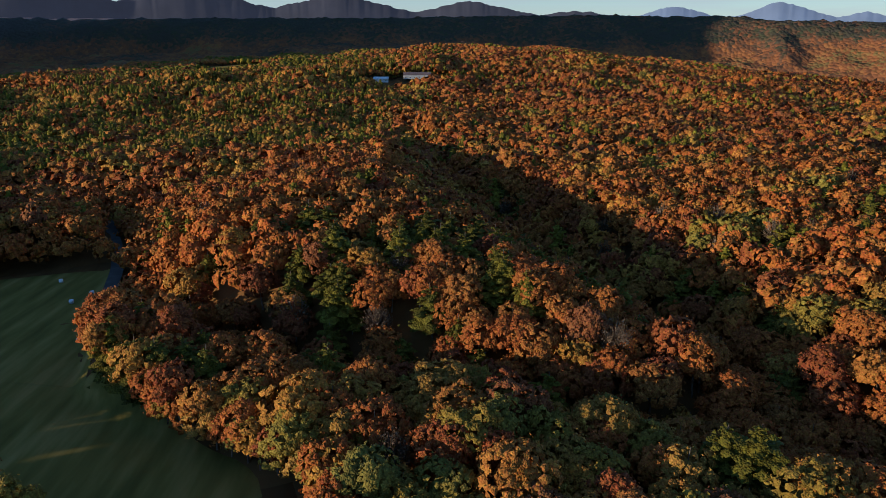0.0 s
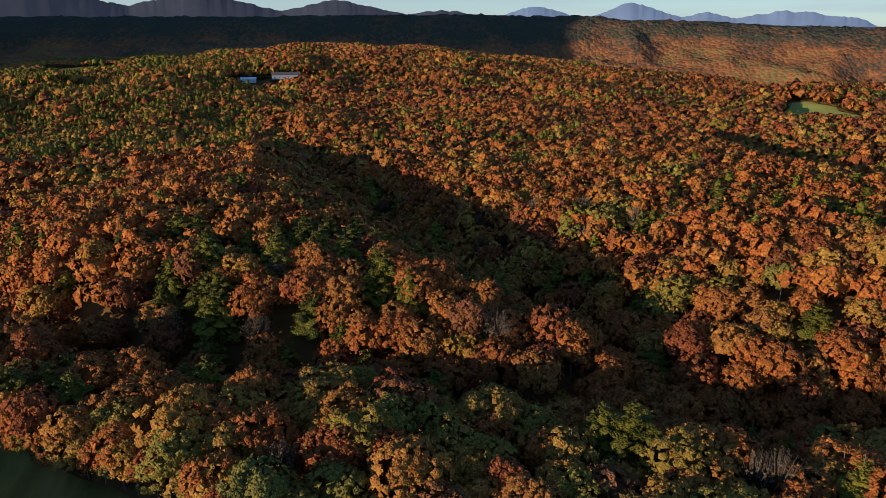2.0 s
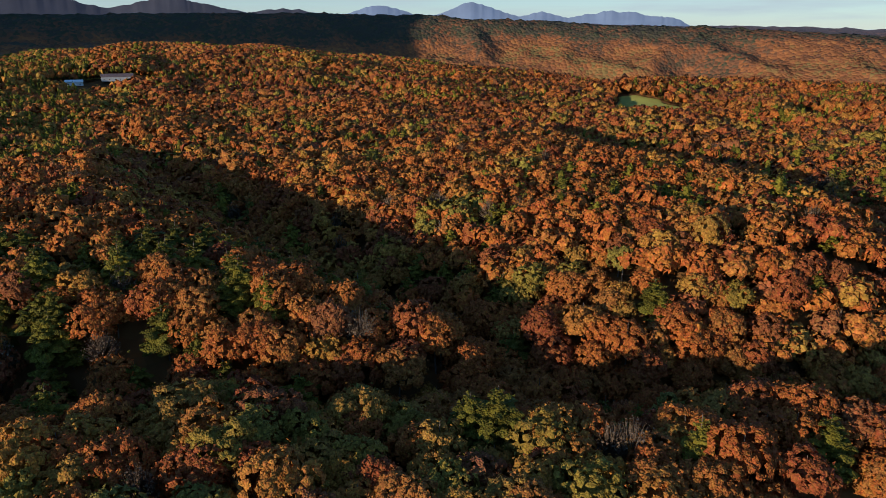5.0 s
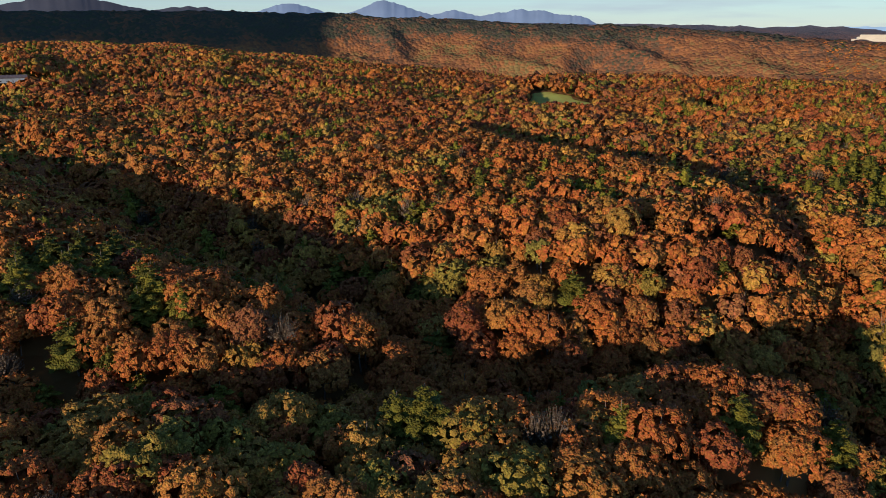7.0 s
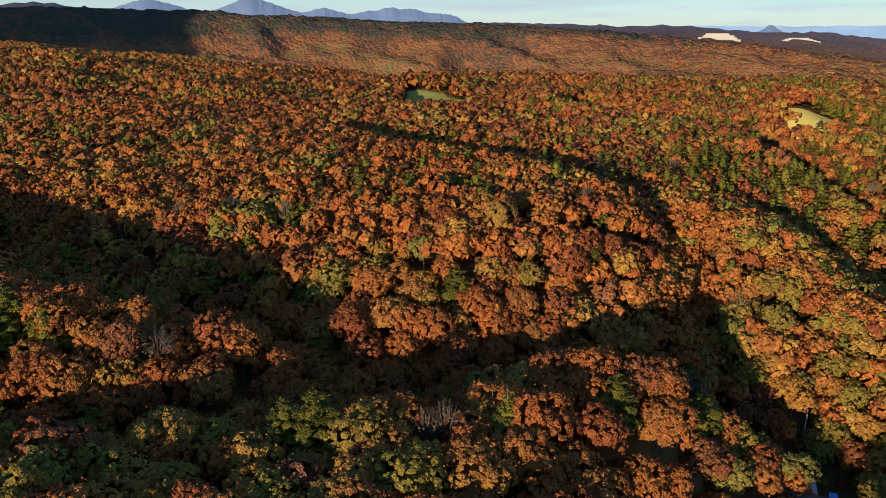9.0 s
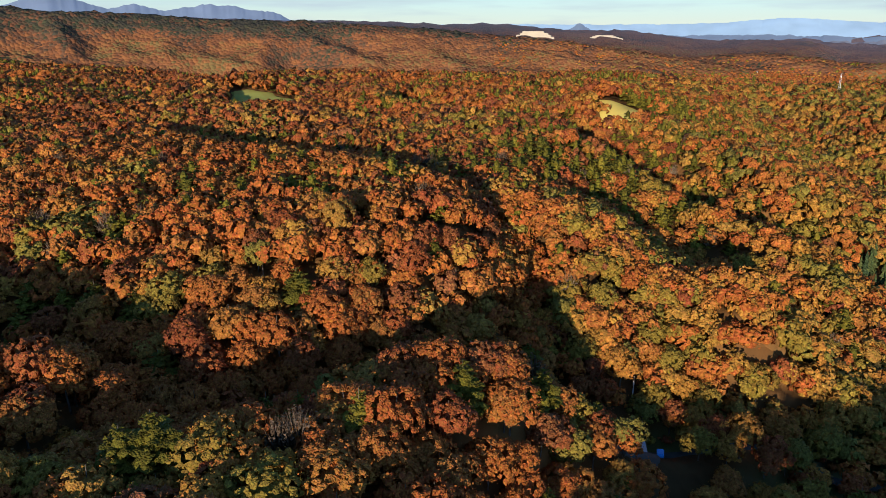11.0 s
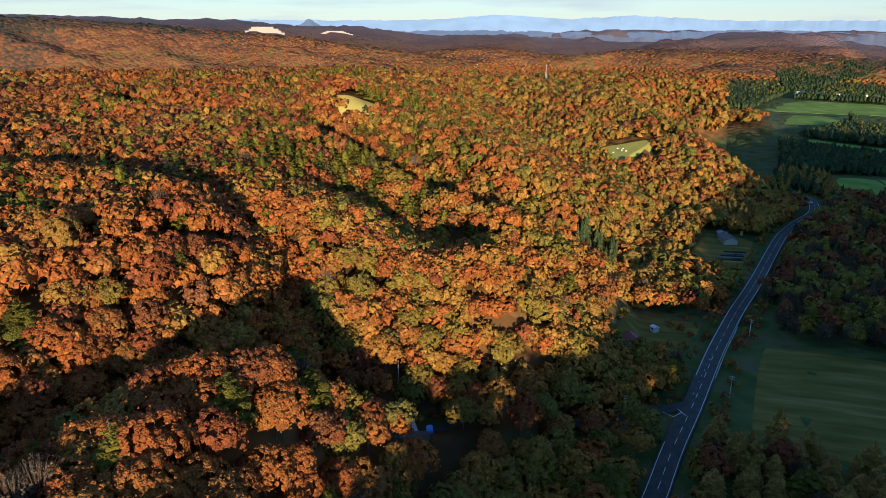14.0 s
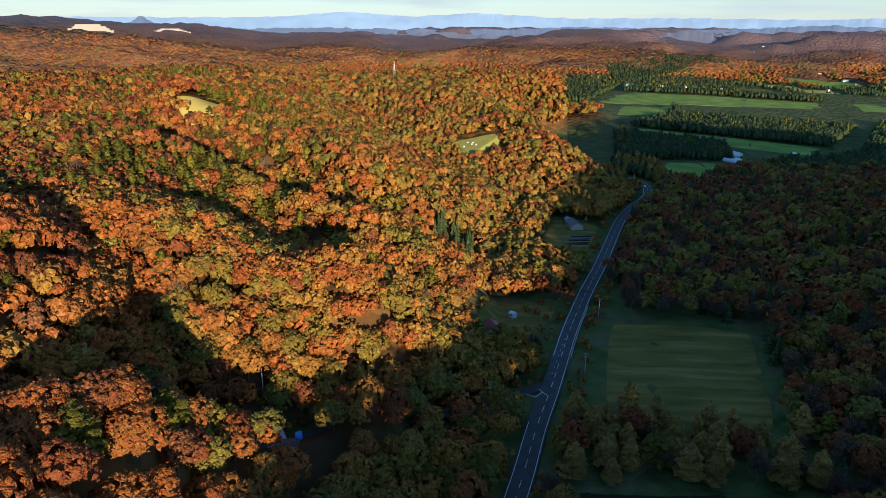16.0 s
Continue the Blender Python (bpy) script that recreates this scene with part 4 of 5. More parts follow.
def forest(name, label, kind, x, y, z, level, variants=5, size=1.0):
    """All trees of one kind and fineness joined into one sheet of wood."""
    if len(x) == 0:
        return
    vs, fs, ts, ss, k = [], [], [], [], 0
    which = rng.integers(0, variants, len(x))
    for w in range(variants):
        v, f, ns = crown_arrays(kind, level)
        shade = np.arange(len(f)) < ns
        m = which == w
        n = int(m.sum())
        if not n:
            continue
        a, s = rng.uniform(0, 6.283, n), size * rng.uniform(0.86, 1.13, n) * (1.0, 1.0, 1.0, 1.0, 0.8)[level]
        c, sn = np.cos(a) * s, np.sin(a) * s
        px = v[None, :, 0] * c[:, None] - v[None, :, 1] * sn[:, None] + x[m][:, None]
        py = v[None, :, 0] * sn[:, None] + v[None, :, 1] * c[:, None] + y[m][:, None]
        pz = v[None, :, 2] * (s * rng.uniform(0.92, 1.08, n))[:, None] + z[m][:, None] - 0.5
        vs.append(np.stack([px, py, pz], -1).reshape(-1, 3))
        fs.append((f[None] + (np.arange(n) * len(v))[:, None, None]).reshape(-1, 3) + k)
        ss.append(np.tile(shade, n))
        ts.append(np.repeat(rng.uniform(size=n), len(v)))
        k += n * len(v)
    me = mesh_of(name, np.concatenate(vs), np.concatenate(fs), wood_leaf[kind], np.concatenate(ss), np.concatenate(ts))
    tagged(new(name, me), label, "forest", kind="stuff")


# near trees, one by one
NEAR = 255.0
x, y, z = scatter(205, NEAR, 8.2, -42, 124)
x2, y2, z2 = scatter(70, 205, 8.0, -42, 124)
x, y, z = np.concatenate([x, x2]), np.concatenate([y, y2]), np.concatenate([z, z2])
lone = np.array([(-86, 114), (-93, 119), (-79, 107), (-101, 113), (-90, 106)], float)
# the wood's leafy edge along the meadow
edge = smooth_line([(-24, 124, 0), (-33, 130, 0), (-62, 149, 0), (-84, 164, 0), (-91, 176, 0), (-97, 194, 0)], 1.5)[::3, :2]
lone = np.concatenate([lone, edge + rng.uniform(-1.0, 1.0, edge.shape)])
x, y, z = np.concatenate([x, lone[:, 0]]), np.concatenate([y, lone[:, 1]]), np.concatenate([z, land(lone[:, 0], lone[:, 1])])
k = species(x, y)
order = np.argsort(np.hypot(x, y) + 90 * (np.degrees(np.arctan2(x, y)) > 96))
taken = np.zeros(len(x), bool)
for ki, kind in enumerate(KINDS):
    mine = [i for i in order if k[i] == ki][:300]
    if not mine:
        continue
    proto = []
    for w in range(4):
        high = 15
        t = new(kind)
        cv, cf, ns = crown_arrays(kind, 0)
        crown = new("crown", mesh_of("crown", cv, cf, near_leaf[kind], np.arange(len(cf)) < ns))
        trunk = new("trunk", trunk_mesh("trunk", 12.5 if kind not in ("pine", "cedar", "larch") else 15.5, 0.26, 5 if kind in BROAD or kind == "bare_tree" else 0))
        crown.parent = trunk.parent = t
        tagged(t, *LABELS[kind], group=kind.replace("_", " ") + "s of the near wood")
        proto.append(t)
    for n, i in enumerate(mine):
        taken[i] = True
        s = rng.uniform(0.76, 1.14) * (1.12 if math.hypot(x[i], y[i]) < 205 else 1.0)
        m = pose(x[i], y[i], z[i] - 0.3, rng.uniform(-4, 4), rng.uniform(-4, 4), rng.uniform(0, 360))
        t = proto[n % 4] if n < 4 else copy_thing(proto[n % 4], m)
        t.matrix_basis = m @ Matrix.Diagonal((s, s, s * rng.uniform(0.85, 1.06), 1))
    for t in proto[len(mine):]:
        for o in (*t.children, t):
            bpy.data.objects.remove(o)
rest = [(x[~taken], y[~taken], k[~taken], 1)]
for r0, r1, gap, a0, a1, level in ((NEAR, 400, 7.8, -42, 124, 1), (400, 740, 7.0, -42, 124, 2), (740, 1150, 7.5, -42, 124, 3), (1150, 1560, 9.2, -42, 124, 4), (1560, 2500, 11.5, 56, 120, 4)):
    x, y, z = scatter(r0, r1, gap, a0, a1)
    rest.append((x, y, species(x, y), level))
# the steep knoll and slope over the ravine mouth are closely grown
x, y, z = scatter(232, 345, 8.6, 56, 87)
rest.append((x, y, rng.choice((1, 2, 2, 3), len(x)), 1))
x, y, z = scatter(196, 240, 9.0, 40, 56)
rest.append((x, y, rng.choice((0, 1, 1, 2), len(x)), 1))
# dense plantations on the plain
n = int(1500 / 6.2)
i, j = np.meshgrid(np.arange(n), np.arange(n))
x, y = (600 + (i + rng.uniform(-0.3, 0.3, i.shape)) * 6.2).ravel(), (-760 + (j + rng.uniform(-0.3, 0.3, i.shape)) * 6.2).ravel()
ok = in_clear(x, y, BLOCKS[:6] + BLOCKS[8:], 0.0) & ~in_clear(x, y) & (along(x, y, ROAD)[0] > 12)
x, y = x[ok], y[ok]
w = rng.uniform(size=len(x))
k = np.where(w < 0.95, 5, 4)
k = np.where((x < 790) & (w > 0.55), 6, k)
rest.append((x, y, k, 3))
for a0, a1 in ((124, 180), (-180, -42)):
    x, y, z = scatter(60, 640, 13, a0, a1)
    rest.append((x, y, species(x, y), 3))
names = {1: "wood", 2: "slope_wood", 3: "hill_wood", 4: "distant_wood"}
for level in (1, 2, 3, 4):
    X = np.concatenate([q[0] for q in rest if q[3] == level])
    Y = np.concatenate([q[1] for q in rest if q[3] == level])
    K = np.concatenate([q[2] for q in rest if q[3] == level])
    for ki, kind in enumerate(KINDS):
        m = K == ki
        forest(kind + "_" + names[level], LABELS[kind][0].replace(" with ", "s with ", 1) + " in a closed wood", kind, X[m], Y[m], land(X[m], Y[m]), level)


# low shrubs along the roads, the yards and the field rims
n = 4200
x, y = rng.uniform(150, 640, n), rng.uniform(-150, 110, n)
dr, ds = along(x, y, ROAD)[0], along(x, y, SIDE)[0]
yard = in_clear(x, y, [np.array([(310, -18), (392, -36), (400, 12), (322, 24)], float)], 0.0) & (np.hypot(x - 349, y + 4) > 7) & (np.hypot(x - 327, y - 6) > 9) & (rng.uniform(size=n) < 0.35)
ok = (((dr > 6.2) & (dr < 15) & (rng.uniform(size=n) < 0.8)) | ((ds > 4.2) & (ds < 9)) | yard) & ~((dr < 6.2) | (ds < 4.0))
ok &= yard | ~in_clear(x, y, CLEAR, 1.0)
x, y = x[ok], y[ok]
k = rng.integers(0, 4, len(x))
SHRUB = 0.30
for ki in range(4):
    m = k == ki
    forest(KINDS[ki].replace("oak", "shrub"), "low " + ("russet", "orange-brown", "golden", "olive-green")[ki] + " shrubs along the road", KINDS[ki], x[m], y[m], land(x[m], y[m]) - 0.3, 2, size=SHRUB)


# ---------------------------------------------------------------- far mountains
def mountains(name, a0, a1, dist, peaks, base, rough, mat, label, seed):
    """A far range: outline from broad peaks (bearing, height in degrees, half width) and fine unevenness."""
    az = np.arange(a0, a1, 0.08)
    el = np.full(az.shape, base, float)
    for c, h, w in peaks:
        el = np.maximum(el, base + (h - base) * np.exp(-np.abs((az - c) / w) ** 1.5))
    plain_el = el.copy()
    el = el + rough * (vnoise(az * 1.7, 0 * az + seed, seed) + 0.5 * vnoise(az * 5, 0 * az + seed, seed + 1) + 0.12 * vnoise(az * 9, 0 * az, seed + 2))
    window = step(a0, a0 + 5, az) * step(a1, a1 - 5, az)
    el, plain_el = -1.5 + (el + 1.5) * window, -1.5 + (plain_el + 1.5) * window
    rows, cols = 9, len(az)
    V = []
    for j in range(rows):
        s = j / (rows - 1)
        d = dist - 420 * (1 - s) 
        top, body = H + dist * np.tan(np.radians(el)), H + dist * np.tan(np.radians(plain_el))
        z = -10 + (body + 10) * s ** 0.8 + (top - body) * s ** 3 + (0 if j in (0, rows - 1) else 1) * 5 * vnoise(az * 1.2, 0 * az + 5 * s, seed + 7)
        V.append(np.stack([d * np.sin(np.radians(az)), d * np.cos(np.radians(az)), z], 1))
    i, j = np.meshgrid(np.arange(cols - 1), np.arange(rows - 1))
    f = np.stack([j * cols + i, (j + 1) * cols + i, (j + 1) * cols + i + 1, j * cols + i + 1], -1).reshape(-1, 4)
    tagged(new(name, mesh_of(name, np.concatenate(V), f[:, ::-1], mat, True)), label, "mountains", kind="structure")


# the haze of each range goes into its base colour and glow
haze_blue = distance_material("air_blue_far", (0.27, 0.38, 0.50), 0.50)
mountain_haze = distance_material("mountain_haze", (0.13, 0.17, 0.25), 0.55)
hill_haze = distance_material("hill_haze", (0.15, 0.19, 0.26), 0.50)
hill_violet_haze = distance_material("hill_violet_haze", (0.165, 0.170, 0.205), 0.45)
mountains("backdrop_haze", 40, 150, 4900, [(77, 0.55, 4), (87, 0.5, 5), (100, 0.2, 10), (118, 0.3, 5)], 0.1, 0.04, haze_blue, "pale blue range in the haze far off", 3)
# shade and violet haze of the western hills are put into this colour
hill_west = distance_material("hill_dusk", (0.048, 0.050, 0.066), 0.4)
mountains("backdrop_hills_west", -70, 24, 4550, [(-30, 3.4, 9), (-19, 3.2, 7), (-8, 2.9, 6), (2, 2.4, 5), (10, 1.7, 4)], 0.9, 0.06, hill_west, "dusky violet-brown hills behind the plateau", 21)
mountains("backdrop_mountains", -60, 44, 4860, [(24.2, 2.2, 2.6), (17.1, 1.95, 2.8), (29.6, 1.5, 1.8), (35, 1.45, 3.4), (-6, 1.9, 5), (-14, 2.0, 5), (-26, 2.2, 7), (6, 1.5, 4), (10, 1.5, 3)], 0.85, 0.07, mountain_haze, "bare mountain range on the horizon, bluish with painted haze", 5)
mountains("backdrop_hills", 50, 150, 4300, [(62.4, 0.12, 1.1), (96, -0.45, 6), (112, -0.25, 7), (75, -0.6, 6)], -0.75, 0.06, hill_haze, "low hills in the distance, blue with painted haze", 9)
mountains("backdrop_hills_near", 55, 150, 3560, [(72, -1.0, 3), (84, -0.9, 4), (93, -0.95, 3), (103, -0.7, 3), (113, -0.75, 4)], -1.15, 0.10, hill_violet_haze, "low violet-brown hills before the horizon, paled with painted haze", 13)


# ---------------------------------------------------------------- houses
def house(name, label, w, d, h, rise, wall_mat, roof_mat, windows=3, eave=0.5, category="house", chimney=False):
    """A house with a gable roof: w long (x), d deep (y), walls h high; door and windows on both long sides."""
    root = new(name)
    bm = bmesh.new()
    pts = [(-w / 2, -d / 2, -0.6), (w / 2, -d / 2, -0.6), (w / 2, d / 2, -0.6), (-w / 2, d / 2, -0.6), (-w / 2, -d / 2, h), (w / 2, -d / 2, h), (w / 2, d / 2, h), (-w / 2, d / 2, h), (-w / 2, 0, h + rise), (w / 2, 0, h + rise)]
    v = [bm.verts.new(p) for p in pts]
    for f in ((3, 2, 1, 0), (0, 1, 5, 4), (2, 3, 7, 6), (1, 2, 6, 9, 5), (3, 0, 4, 8, 7), (4, 5, 9, 8), (6, 7, 8, 9)):
        bm.faces.new([v[i] for i in f])
    part("wall", bm, wall_mat, root)
    slope = rise / (d / 2)
    for sgn in (-1, 1):
        bm = bmesh.new()
        ys, ze = sgn * (d / 2 + eave), h - slope * eave
        for dz in (0.05, 0.25):
            for px in (-w / 2 - eave, w / 2 + eave):
                bm.verts.new((px, ys, ze + dz))
                bm.verts.new((px, 0, h + rise + dz))
        bm.verts.ensure_lookup_table()
        q = bm.verts
        for f in ((0, 1, 3, 2), (4, 6, 7, 5), (0, 2, 6, 4), (1, 5, 7, 3), (0, 4, 5, 1), (2, 3, 7, 6)):
            bm.faces.new([q[i] for i in f])
        bmesh.ops.recalc_face_normals(bm, faces=bm.faces)
        roof = part("roof", bm, roof_mat, root)
        for k in range(int(w / 1.2) if windows else 0):
            px = -w / 2 + 0.6 + 1.2 * k
            part("seam", rod(bmesh.new(), (px, ys, ze + 0.27), (px, 0, h + rise + 0.27), 0.04, 0.04, 4), roof_mat, roof)
    for sgn in (-1, 1):
        for k in range(windows):
            px = -w / 2 + w * (k + 0.5) / windows
            y0 = sgn * (d / 2)
            if k == windows // 2 and sgn < 0:
                bm = box(bmesh.new(), px - 0.5, y0 - 0.06, 0.0, px + 0.5, y0 + 0.06, 2.05, 0.02)
                part("door", bm, brown_roof, root, "brown entrance door")
                continue
            bm = bmesh.new()
            for a0, b0, a1, b1 in ((-0.85, 0.9, 0.85, 1.0), (-0.85, 2.0, 0.85, 2.1), (-0.85, 1.0, -0.75, 2.0), (0.75, 1.0, 0.85, 2.0), (-0.04, 1.0, 0.04, 2.0)):
                box(bm, px + a0, y0 - 0.07, b0, px + a1, y0 + 0.07, b1)
            win = part("window", bm, white_wall, root, "white framed window")
            part("pane", box(bmesh.new(), px - 0.75, y0 - 0.03, 1.0, px + 0.75, y0 + 0.03, 2.0), dark_glass, win)
    if chimney:
        part("chimney", box(bmesh.new(), w * 0.22, -0.4, h + rise * 0.3, w * 0.22 + 0.8, 0.4, h + rise + 1.1, 0.05), concrete, root)
    return tagged(root, label, category)


def put(ob, x, y, turn, dz=0.0):
    ob.matrix_basis = pose(x, y, ground(x, y) + 0.3 + dz, 0, 0, turn)
    return ob


put(house("farmhouse", "low farmhouse with a brown metal roof beside garden plots", 15, 9, 3.0, 2.2, cream_wall, brown_roof, 4, chimney=True), 519, -49, 14)
put(house("lean_to", "small grey-roofed outbuilding beside the farmhouse", 7, 5, 2.4, 1.0, grey_wall, blue_roof, 2, category="shed"), 532, -46, 14)
put(house("cottage", "small dark cottage with a dull red metal roof", 9, 8, 2.8, 2.2, grey_wall, red_roof, 3), 327, 6, 24)
put(house("garden_shed", "small white garden shed with an open front", 3.4, 2.8, 2.3, 0.5, white_wall, white_roof, 1, eave=0.2, category="shed"), 349, -4, 40)
put(house("barn", "long grey barn with a brown metal roof on the plateau", 34, 12, 4.5, 3.0, grey_wall, brown_roof, 6, category="barn"), -33, 922, 4, 0)
put(house("barn", "white-roofed shed beside the plateau barn", 18, 8, 4.0, 2.0, white_wall, white_roof, 3, category="barn"), -78, 918, 2, 0)
put(house("hut", "small white hut on the plateau field", 8, 6, 3.0, 1.6, white_wall, white_roof, 2, category="hut"), -600, 2060, 0, 6)
put(house("workshop", "low shed with a grey roof under bare trees", 8, 6, 2.6, 0.9, grey_wall, blue_roof, 2, category="shed"), 196, 74, 30)

# houses of the plain and of the far town
hr = random.Random(5)
protos = []
for wall_mat, roof_mat, text, w in ((white_wall, white_roof, "small pale house on the far plain", 11), (cream_wall, brown_roof, "small cream house with a dark roof on the far plain", 10), (white_wall, blue_roof, "long white hall with a grey-blue roof on the plain", 26)):
    t = house("town_house", text, w, 9, 4.5, 2.4, wall_mat, roof_mat, 0)
    protos.append(tagged(t, group="houses of the plain"))
spots = [(1690, -700), (1745, -780), (1820, -790), (1880, -850), (1900, -760), (1650, -780), (1760, -870), (1980, -880), (1960, -940), (1690, -262), (1720, -330), (1480, -130), (1400, -690), (1440, -720)]
for count, a0, a1, r0, r1 in ((150, 102, 119, 2650, 3100), (24, 75, 84, 1900, 2250), (14, 98, 106, 1735, 1800)):
    for k in range(count):
        az, r = radians(hr.uniform(a0, a1)), hr.uniform(r0, r1)
        spots.append((r * math.sin(az), r * math.cos(az)))
for k, (px, py) in enumerate(spots):
    src = protos[0 if hr.random() < 0.55 else (1 if hr.random() < 0.6 else 2)] if k > 2 else protos[k]
    m = pose(px, py, ground(px, py) + 0.4, 0, 0, hr.uniform(0, 180))
    t = src if k < 3 else copy_thing(src, m)
    s = hr.uniform(0.4, 0.75)
    t.matrix_basis = m @ Matrix.Diagonal((s, s, s * hr.uniform(0.9, 1.7), 1))


# ---------------------------------------------------------------- plastic greenhouses in the valley
def greenhouse(length, width, x, y, turn):
    root = new("greenhouse")
    bm = bmesh.new()
    n = 12
    for k in range(2):
        for i in range(n + 1):
            a = math.pi * i / n
            bm.verts.new(((-0.5 + k) * length, -width / 2 * math.cos(a), width * 0.45 * math.sin(a) + 0.8 * min(1, 4 * math.sin(a))))
    bm.verts.ensure_lookup_table()
    for i in range(n):
        bm.faces.new([bm.verts[j] for j in (i, i + 1, n + 1 + i + 1, n + 1 + i)])
    bm.faces.new([bm.verts[i] for i in range(n + 1)])
    bm.faces.new([bm.verts[n + 1 + i] for i in range(n, -1, -1)])
    bmesh.ops.recalc_face_normals(bm, faces=bm.faces)
    part("cover", bm, film_white, root, "white plastic sheeting")
    for k in range(int(length / 3) + 1):
        bm = bmesh.new()
        px = -length / 2 + 3 * k
        for i in range(6):
            a, b = math.pi * i / 6, math.pi * (i + 1) / 6
            p = [(px, -(width / 2 + 0.04) * math.cos(q), (width * 0.45 + 0.04) * math.sin(q) + 0.8 * min(1, 4 * math.sin(q))) for q in (a, b)]
            rod(bm, p[0], p[1], 0.04, 0.04, 4)
        part("hoop", bm, steel, root)
    tagged(root, "low white plastic greenhouse in the shaded valley", "greenhouse", "greenhouses of the valley")
    return put(root, x, y, turn)


for gx, gy, gt, gl in ((800, -246, 20, 12), (806, -240, 35, 10), (808, -252, 15, 12), (850, -262, 25, 14), (838, -258, 60, 8), (856, -330, 10, 9)):
    greenhouse(gl, 6.0, gx, gy, gt)


# ---------------------------------------------------------------- poles, rail, bales and small things
def utility_pole(x, y, height, turn, transformer=True):
    root = new("utility_pole")
    part("pole", rod(bmesh.new(), (0, 0, -0.8), (0, 0, height), 0.19, 0.12, 10), concrete, root)
    for z in (height - 0.5, height - 1.6):
        part("crossarm", box(bmesh.new(), -0.95, -0.06, z - 0.06, 0.95, 0.06, z + 0.06, 0.015), steel, root)
        for px in (-0.85, -0.35, 0.35, 0.85):
            bm = rod(bmesh.new(), (px, 0, z + 0.06), (px, 0, z + 0.3), 0.05, 0.035, 6)
            part("insulator", bm, white_wall, root)
    if transformer:
        bm = rod(bmesh.new(), (0.45, 0, height - 3.3), (0.45, 0, height - 2.3), 0.3, 0.3, 12)
        part("transformer", bm, steel, root, "grey drum transformer")
    tagged(root, "grey concrete utility pole with crossarms", "utility pole", "utility poles along the roads")
    return put(root, x, y, turn)


POLES = [(218, 85, 11.5, 20, True), (257, 5, 11, 70, True), (231, -24, 11, 80, False), (288, -36, 10, 80, False), (352, -49, 10, 80, False), (420, -67, 10, 80, False), (500, -87, 10, 80, False), (575, -110, 10, 80, False)]
for args in POLES:
    utility_pole(*args)
# a lattice mast on the hill
root = new("radio_mast")
for sx in (-1, 1):
    for sy in (-1, 1):
        part("leg", rod(bmesh.new(), (1.6 * sx, 1.6 * sy, -1), (0.35 * sx, 0.35 * sy, 30), 0.14, 0.08, 5), steel, root)
for k in range(9):
    z0, z1 = 3.2 * k, 3.2 * (k + 1)
    for a0, a1 in (((-1, -1), (1, -1)), ((1, -1), (1, 1)), ((1, 1), (-1, 1)), ((-1, 1), (-1, -1))):
        r0, r1 = 1.6 - 1.25 * z0 / 30, 1.6 - 1.25 * z1 / 30
        part("brace", rod(bmesh.new(), (a0[0] * r0, a0[1] * r0, z0), (a1[0] * r1, a1[1] * r1, z1), 0.06, 0.06, 4), steel, root)
put(tagged(root, "tall grey lattice mast above the wooded hill", "mast"), 924, 152, 10)

# steel guard rail on the outer side of the road
rail = new("guard_rail")
i0, i1 = 62, 84
off = main[i0:i1].copy()
t = np.gradient(off[:, :2], axis=0)
t /= np.hypot(t[:, 0], t[:, 1])[:, None]
off[:, 0] += 4.5 * t[:, 1]
off[:, 1] -= 4.5 * t[:, 0]
for p, q in zip(off[:-1], off[1:]):
    bm = bmesh.new()
    for z in (0.92, 1.12):
        rod(bm, (p[0], p[1], p[2] + z), (q[0], q[1], q[2] + z), 0.1, 0.1, 6)
    part("beam", bm, white_wall, rail)
    part("post", rod(bmesh.new(), (p[0], p[1], p[2] - 0.3), (p[0], p[1], p[2] + 1.15), 0.07, 0.07, 6), white_wall, rail)
tagged(rail, "white steel guard rail along the road", "guard rail")


def bale(x, y, turn, lying=True):
    bm = bmesh.new()
    n = 18
    prof = [(0.0, -0.62), (0.52, -0.62), (0.64, -0.52), (0.67, 0.0), (0.64, 0.52), (0.52, 0.62), (0.0, 0.62)]
    rings = []
    for r, z in prof:
        rings.append([bm.verts.new((z, r * math.cos(6.2832 * k / n), 0.66 + r * math.sin(6.2832 * k / n))) for k in range(n)] if r else [bm.verts.new((z, 0, 0.66))])
    for a, b in zip(rings, rings[1:]):
        for k in range(n):
            ring = [v for v in (a[k % len(a)], a[(k + 1) % len(a)], b[(k + 1) % len(b)], b[k % len(b)])]
            bm.faces.new(list(dict.fromkeys(ring)))
    bmesh.ops.recalc_face_normals(bm, faces=bm.faces)
    ob = part("hay_bale", bm, film_white)
    tagged(ob, "round hay bale wrapped in white film on the meadow", "hay bale", "wrapped hay bales")
    ob.matrix_basis = pose(x, y, ground(x, y) + 0.22, 0, 0, turn) @ Matrix.Diagonal((1.15, 1.15, 1.15, 1))


for px, py, turn in ((-146, 256, 20), (-128, 243, 60), (-131, 234, 10), (-112, 201, 50), (649, 43, 10), (656, 40, 30), (652, 36, 80), (650, 32, 50), (655, 35, 10)):
    bale(px, py, turn)

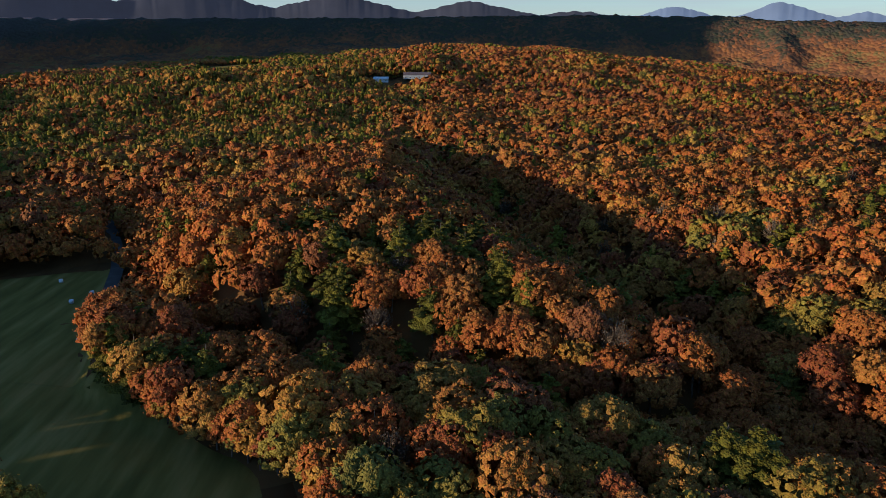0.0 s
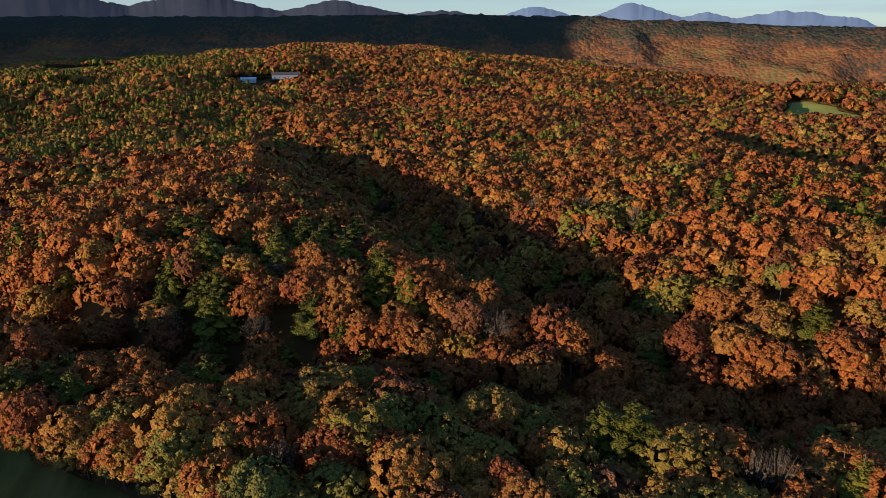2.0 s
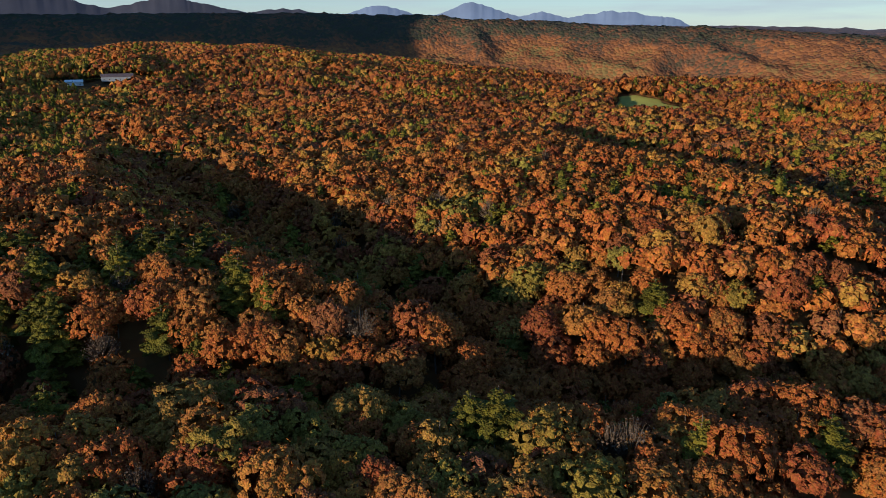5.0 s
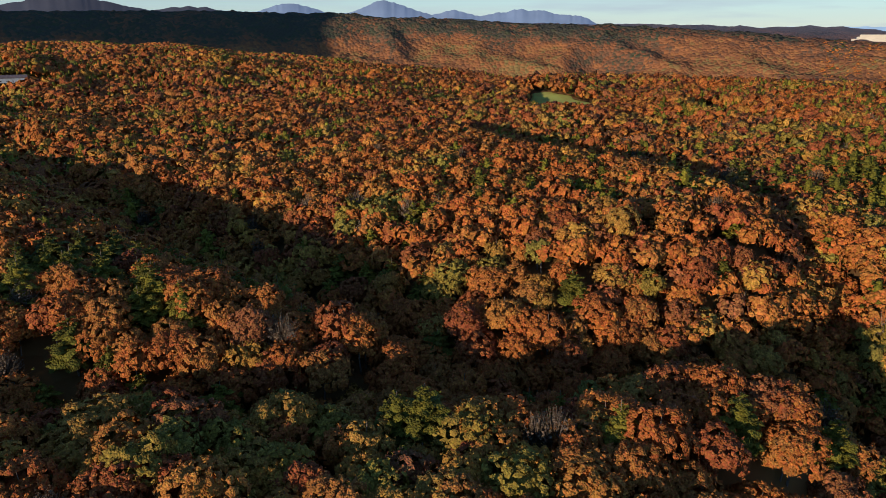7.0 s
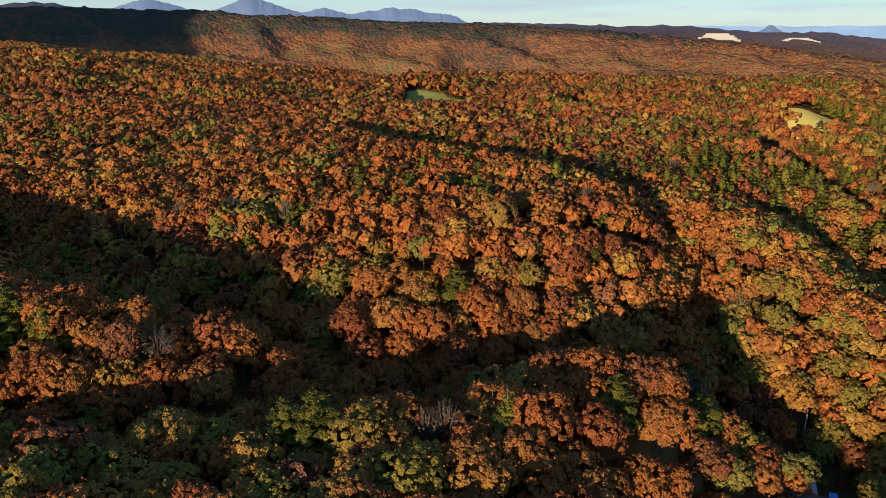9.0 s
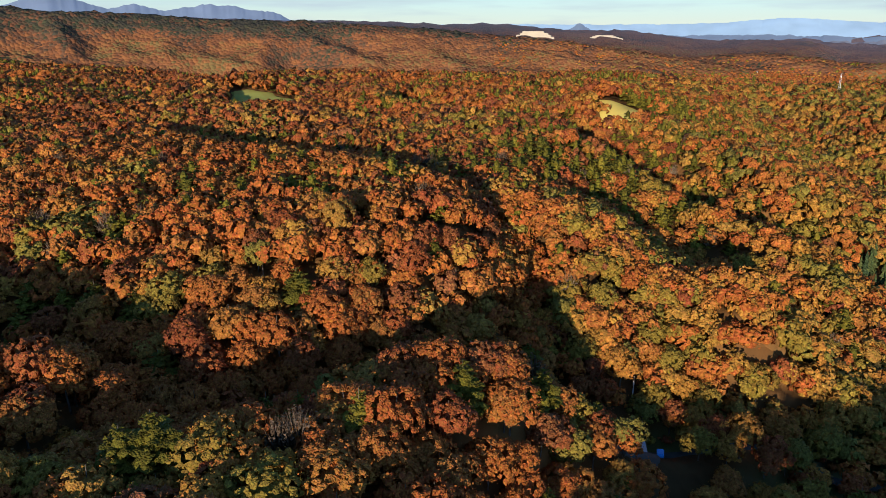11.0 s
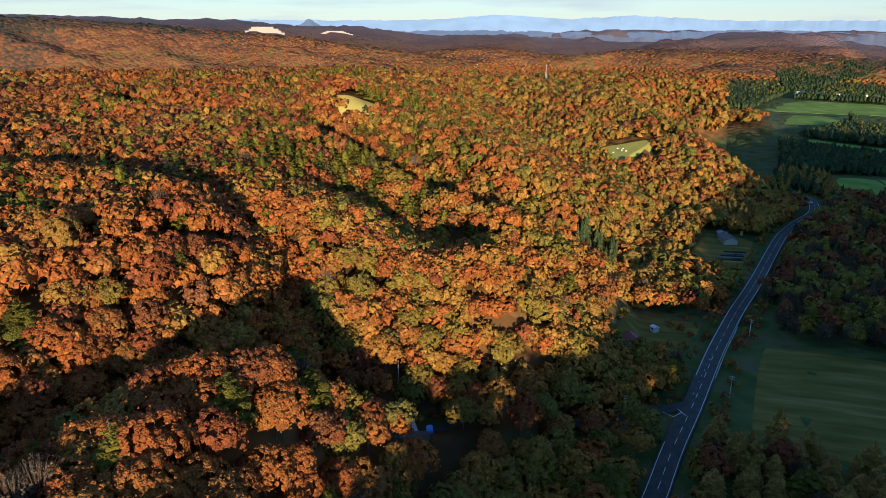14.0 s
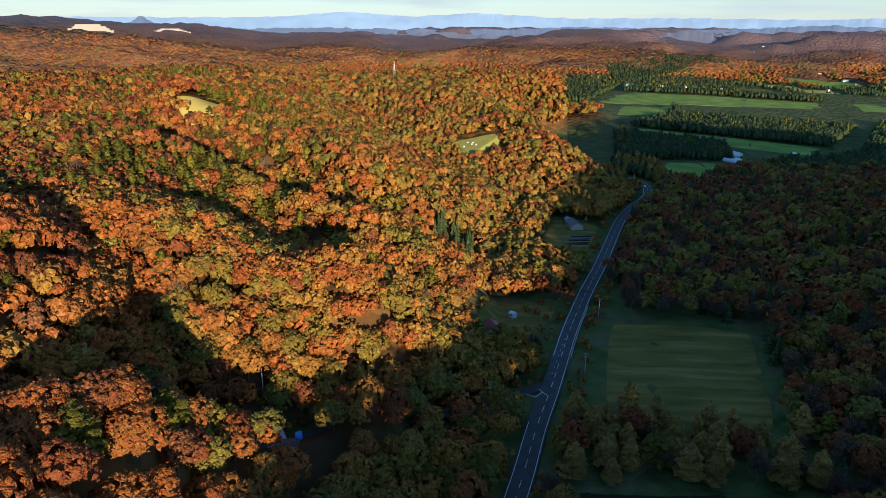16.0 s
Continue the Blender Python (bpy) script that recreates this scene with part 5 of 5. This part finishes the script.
# garden plots: dark beds under film
for k in range(5):
    bm = bmesh.new()
    px, py = 478 + 4.6 * k, -48 - 1.1 * k
    box(bm, -1.3, -7.5, -0.2, 1.3, 7.5, 0.3, 0.12)
    ob = part("garden_bed", bm, mulch if k % 2 else soil)
    tagged(ob, "long dark garden bed under mulch film", "garden bed", "beds of the farm garden")
    ob.matrix_basis = pose(px, py, ground(px, py) + 0.3, 0, 0, 10)
for k in range(4):
    bm = bmesh.new()
    px, py = 448 + 5 * k, -26 - 1.4 * k
    box(bm, -1.5, -6.5, -0.2, 1.5, 6.5, 0.25, 0.12)
    ob = part("garden_bed", bm, soil)
    tagged(ob, "long tilled garden bed of dark soil", "garden bed", "beds of the farm garden")
    ob.matrix_basis = pose(px, py, ground(px, py) + 0.3, 0, 0, 12)
# yellow tank by the farmhouse
root = new("water_tank")
part("drum", rod(bmesh.new(), (0, 0, 0.5), (0, 0, 2.6), 1.0, 1.0, 20), yellow_paint, root)
part("stand", box(bmesh.new(), -0.9, -0.9, -0.3, 0.9, 0.9, 0.5, 0.05), concrete, root)
put(tagged(root, "yellow drum tank on a concrete stand", "tank"), 541, -60, 0)


def car(x, y, z, turn, paint, label):
    root = new("car")
    bm = bmesh.new()
    prof = [(-1.75, 0.35), (-1.75, 0.95), (-1.5, 1.0), (-1.25, 1.65), (0.45, 1.68), (1.05, 1.1), (1.7, 0.95), (1.75, 0.35)]
    a = [bm.verts.new((px, -0.74, pz)) for px, pz in prof]
    b = [bm.verts.new((px, 0.74, pz)) for px, pz in prof]
    bm.faces.new(a)
    bm.faces.new(b[::-1])
    for k in range(len(prof)):
        j = (k + 1) % len(prof)
        bm.faces.new((a[k], b[k], b[j], a[j]))
    bmesh.ops.recalc_face_normals(bm, faces=bm.faces)
    bmesh.ops.bevel(bm, geom=list(bm.edges), offset=0.07, segments=2, affect="EDGES")
    part("body", bm, paint, root)
    part("windscreen", rod(bmesh.new(), (0.72, 0, 1.42), (0.80, 0, 1.48), 0.55, 0.55, 4), dark_glass, root)
    for sy in (-1, 1):
        part("side_window", box(bmesh.new(), -1.1, sy * 0.745 - 0.01, 1.08, 0.4, sy * 0.745 + 0.01, 1.52, 0.0), dark_glass, root)
        for px in (-1.15, 1.15):
            w = part("wheel", rod(bmesh.new(), (px, sy * 0.58, 0.3), (px, sy * 0.78, 0.3), 0.3, 0.3, 16), rubber, root)
            part("rim", rod(bmesh.new(), (px, sy * 0.77, 0.3), (px, sy * 0.79, 0.3), 0.17, 0.17, 12), steel, w)
    tagged(root, label, "car")
    root.matrix_basis = pose(x, y, z, 0, 0, turn)


car_blue = material("car_blue", [(0.3, (0.03, 0.20, 0.55)), (0.7, (0.04, 0.25, 0.62))], size=1, rough=0.3, spec=0.6)
car_white = material("car_white", [(0.3, (0.72, 0.73, 0.74)), (0.7, (0.78, 0.79, 0.80))], size=1, rough=0.3, spec=0.6)
patch("yard_parking", [(214, 83), (206, 68), (184, 62), (180, 76)], asphalt, "worn asphalt yard beside the ravine lane", lift=0.45, category="yard", cells=12, wobble=0.02)
car(199, 76, ground(199, 76) + 0.5, 60, car_white, "small white car parked on the asphalt yard")
# a heap of wood under a blue sheet
bm = bmesh.new()
box(bm, -1.7, -1.1, -0.2, 1.7, 1.1, 1.3, 0.25)
for v in bm.verts:
    v.co += Vector((0.12 * math.sin(5 * v.co.y), 0.12 * math.sin(4 * v.co.x), 0.14 * math.sin(3 * v.co.x + 2 * v.co.y)))
ob = tagged(part("covered_woodpile", bm, blue_tarp), "woodpile under a bright blue tarpaulin beside the yard", "woodpile")
ob.matrix_basis = pose(197, 66, ground(197, 66) + 0.5, 0, 0, 25)
bm = bmesh.new()
box(bm, -1.0, -0.7, -0.2, 1.0, 0.7, 0.7, 0.2)
ob = tagged(part("covered_woodpile", bm, blue_tarp), "small heap under a blue sheet beside the shed", "woodpile")
ob.matrix_basis = pose(186, 78, ground(186, 78) + 0.5, 0, 0, 70)
car(655, -124, ground(655, -124) + 1.6, 200, car_white, "small white car on the valley road")
# pale quarry faces on the far hills
for qx, qy, ql, qh, qt in ((2320, 1395, 150, 26, 59), (2560, 1230, 130, 14, 64), (1150, 1500, 14, 12, 37), (1290, 1420, 14, 12, 42)):
    bm = bmesh.new()
    steps = 4
    for k in range(steps):
        w = ql * (1 - 0.16 * k)
        box(bm, -w / 2, 12 * k, -30, w / 2, 12 * k + 60, qh * (k + 1) / steps, 1.0)
    for v in bm.verts:
        v.co.x += 3 * math.sin(v.co.y * 0.3 + v.co.z)
    ob = tagged(part("quarry_face", bm, quarry), "pale sandy quarry face cut into a wooded hill", "quarry")
    ob.matrix_basis = pose(qx, qy, ground(qx, qy) + 4, 0, 0, -qt)
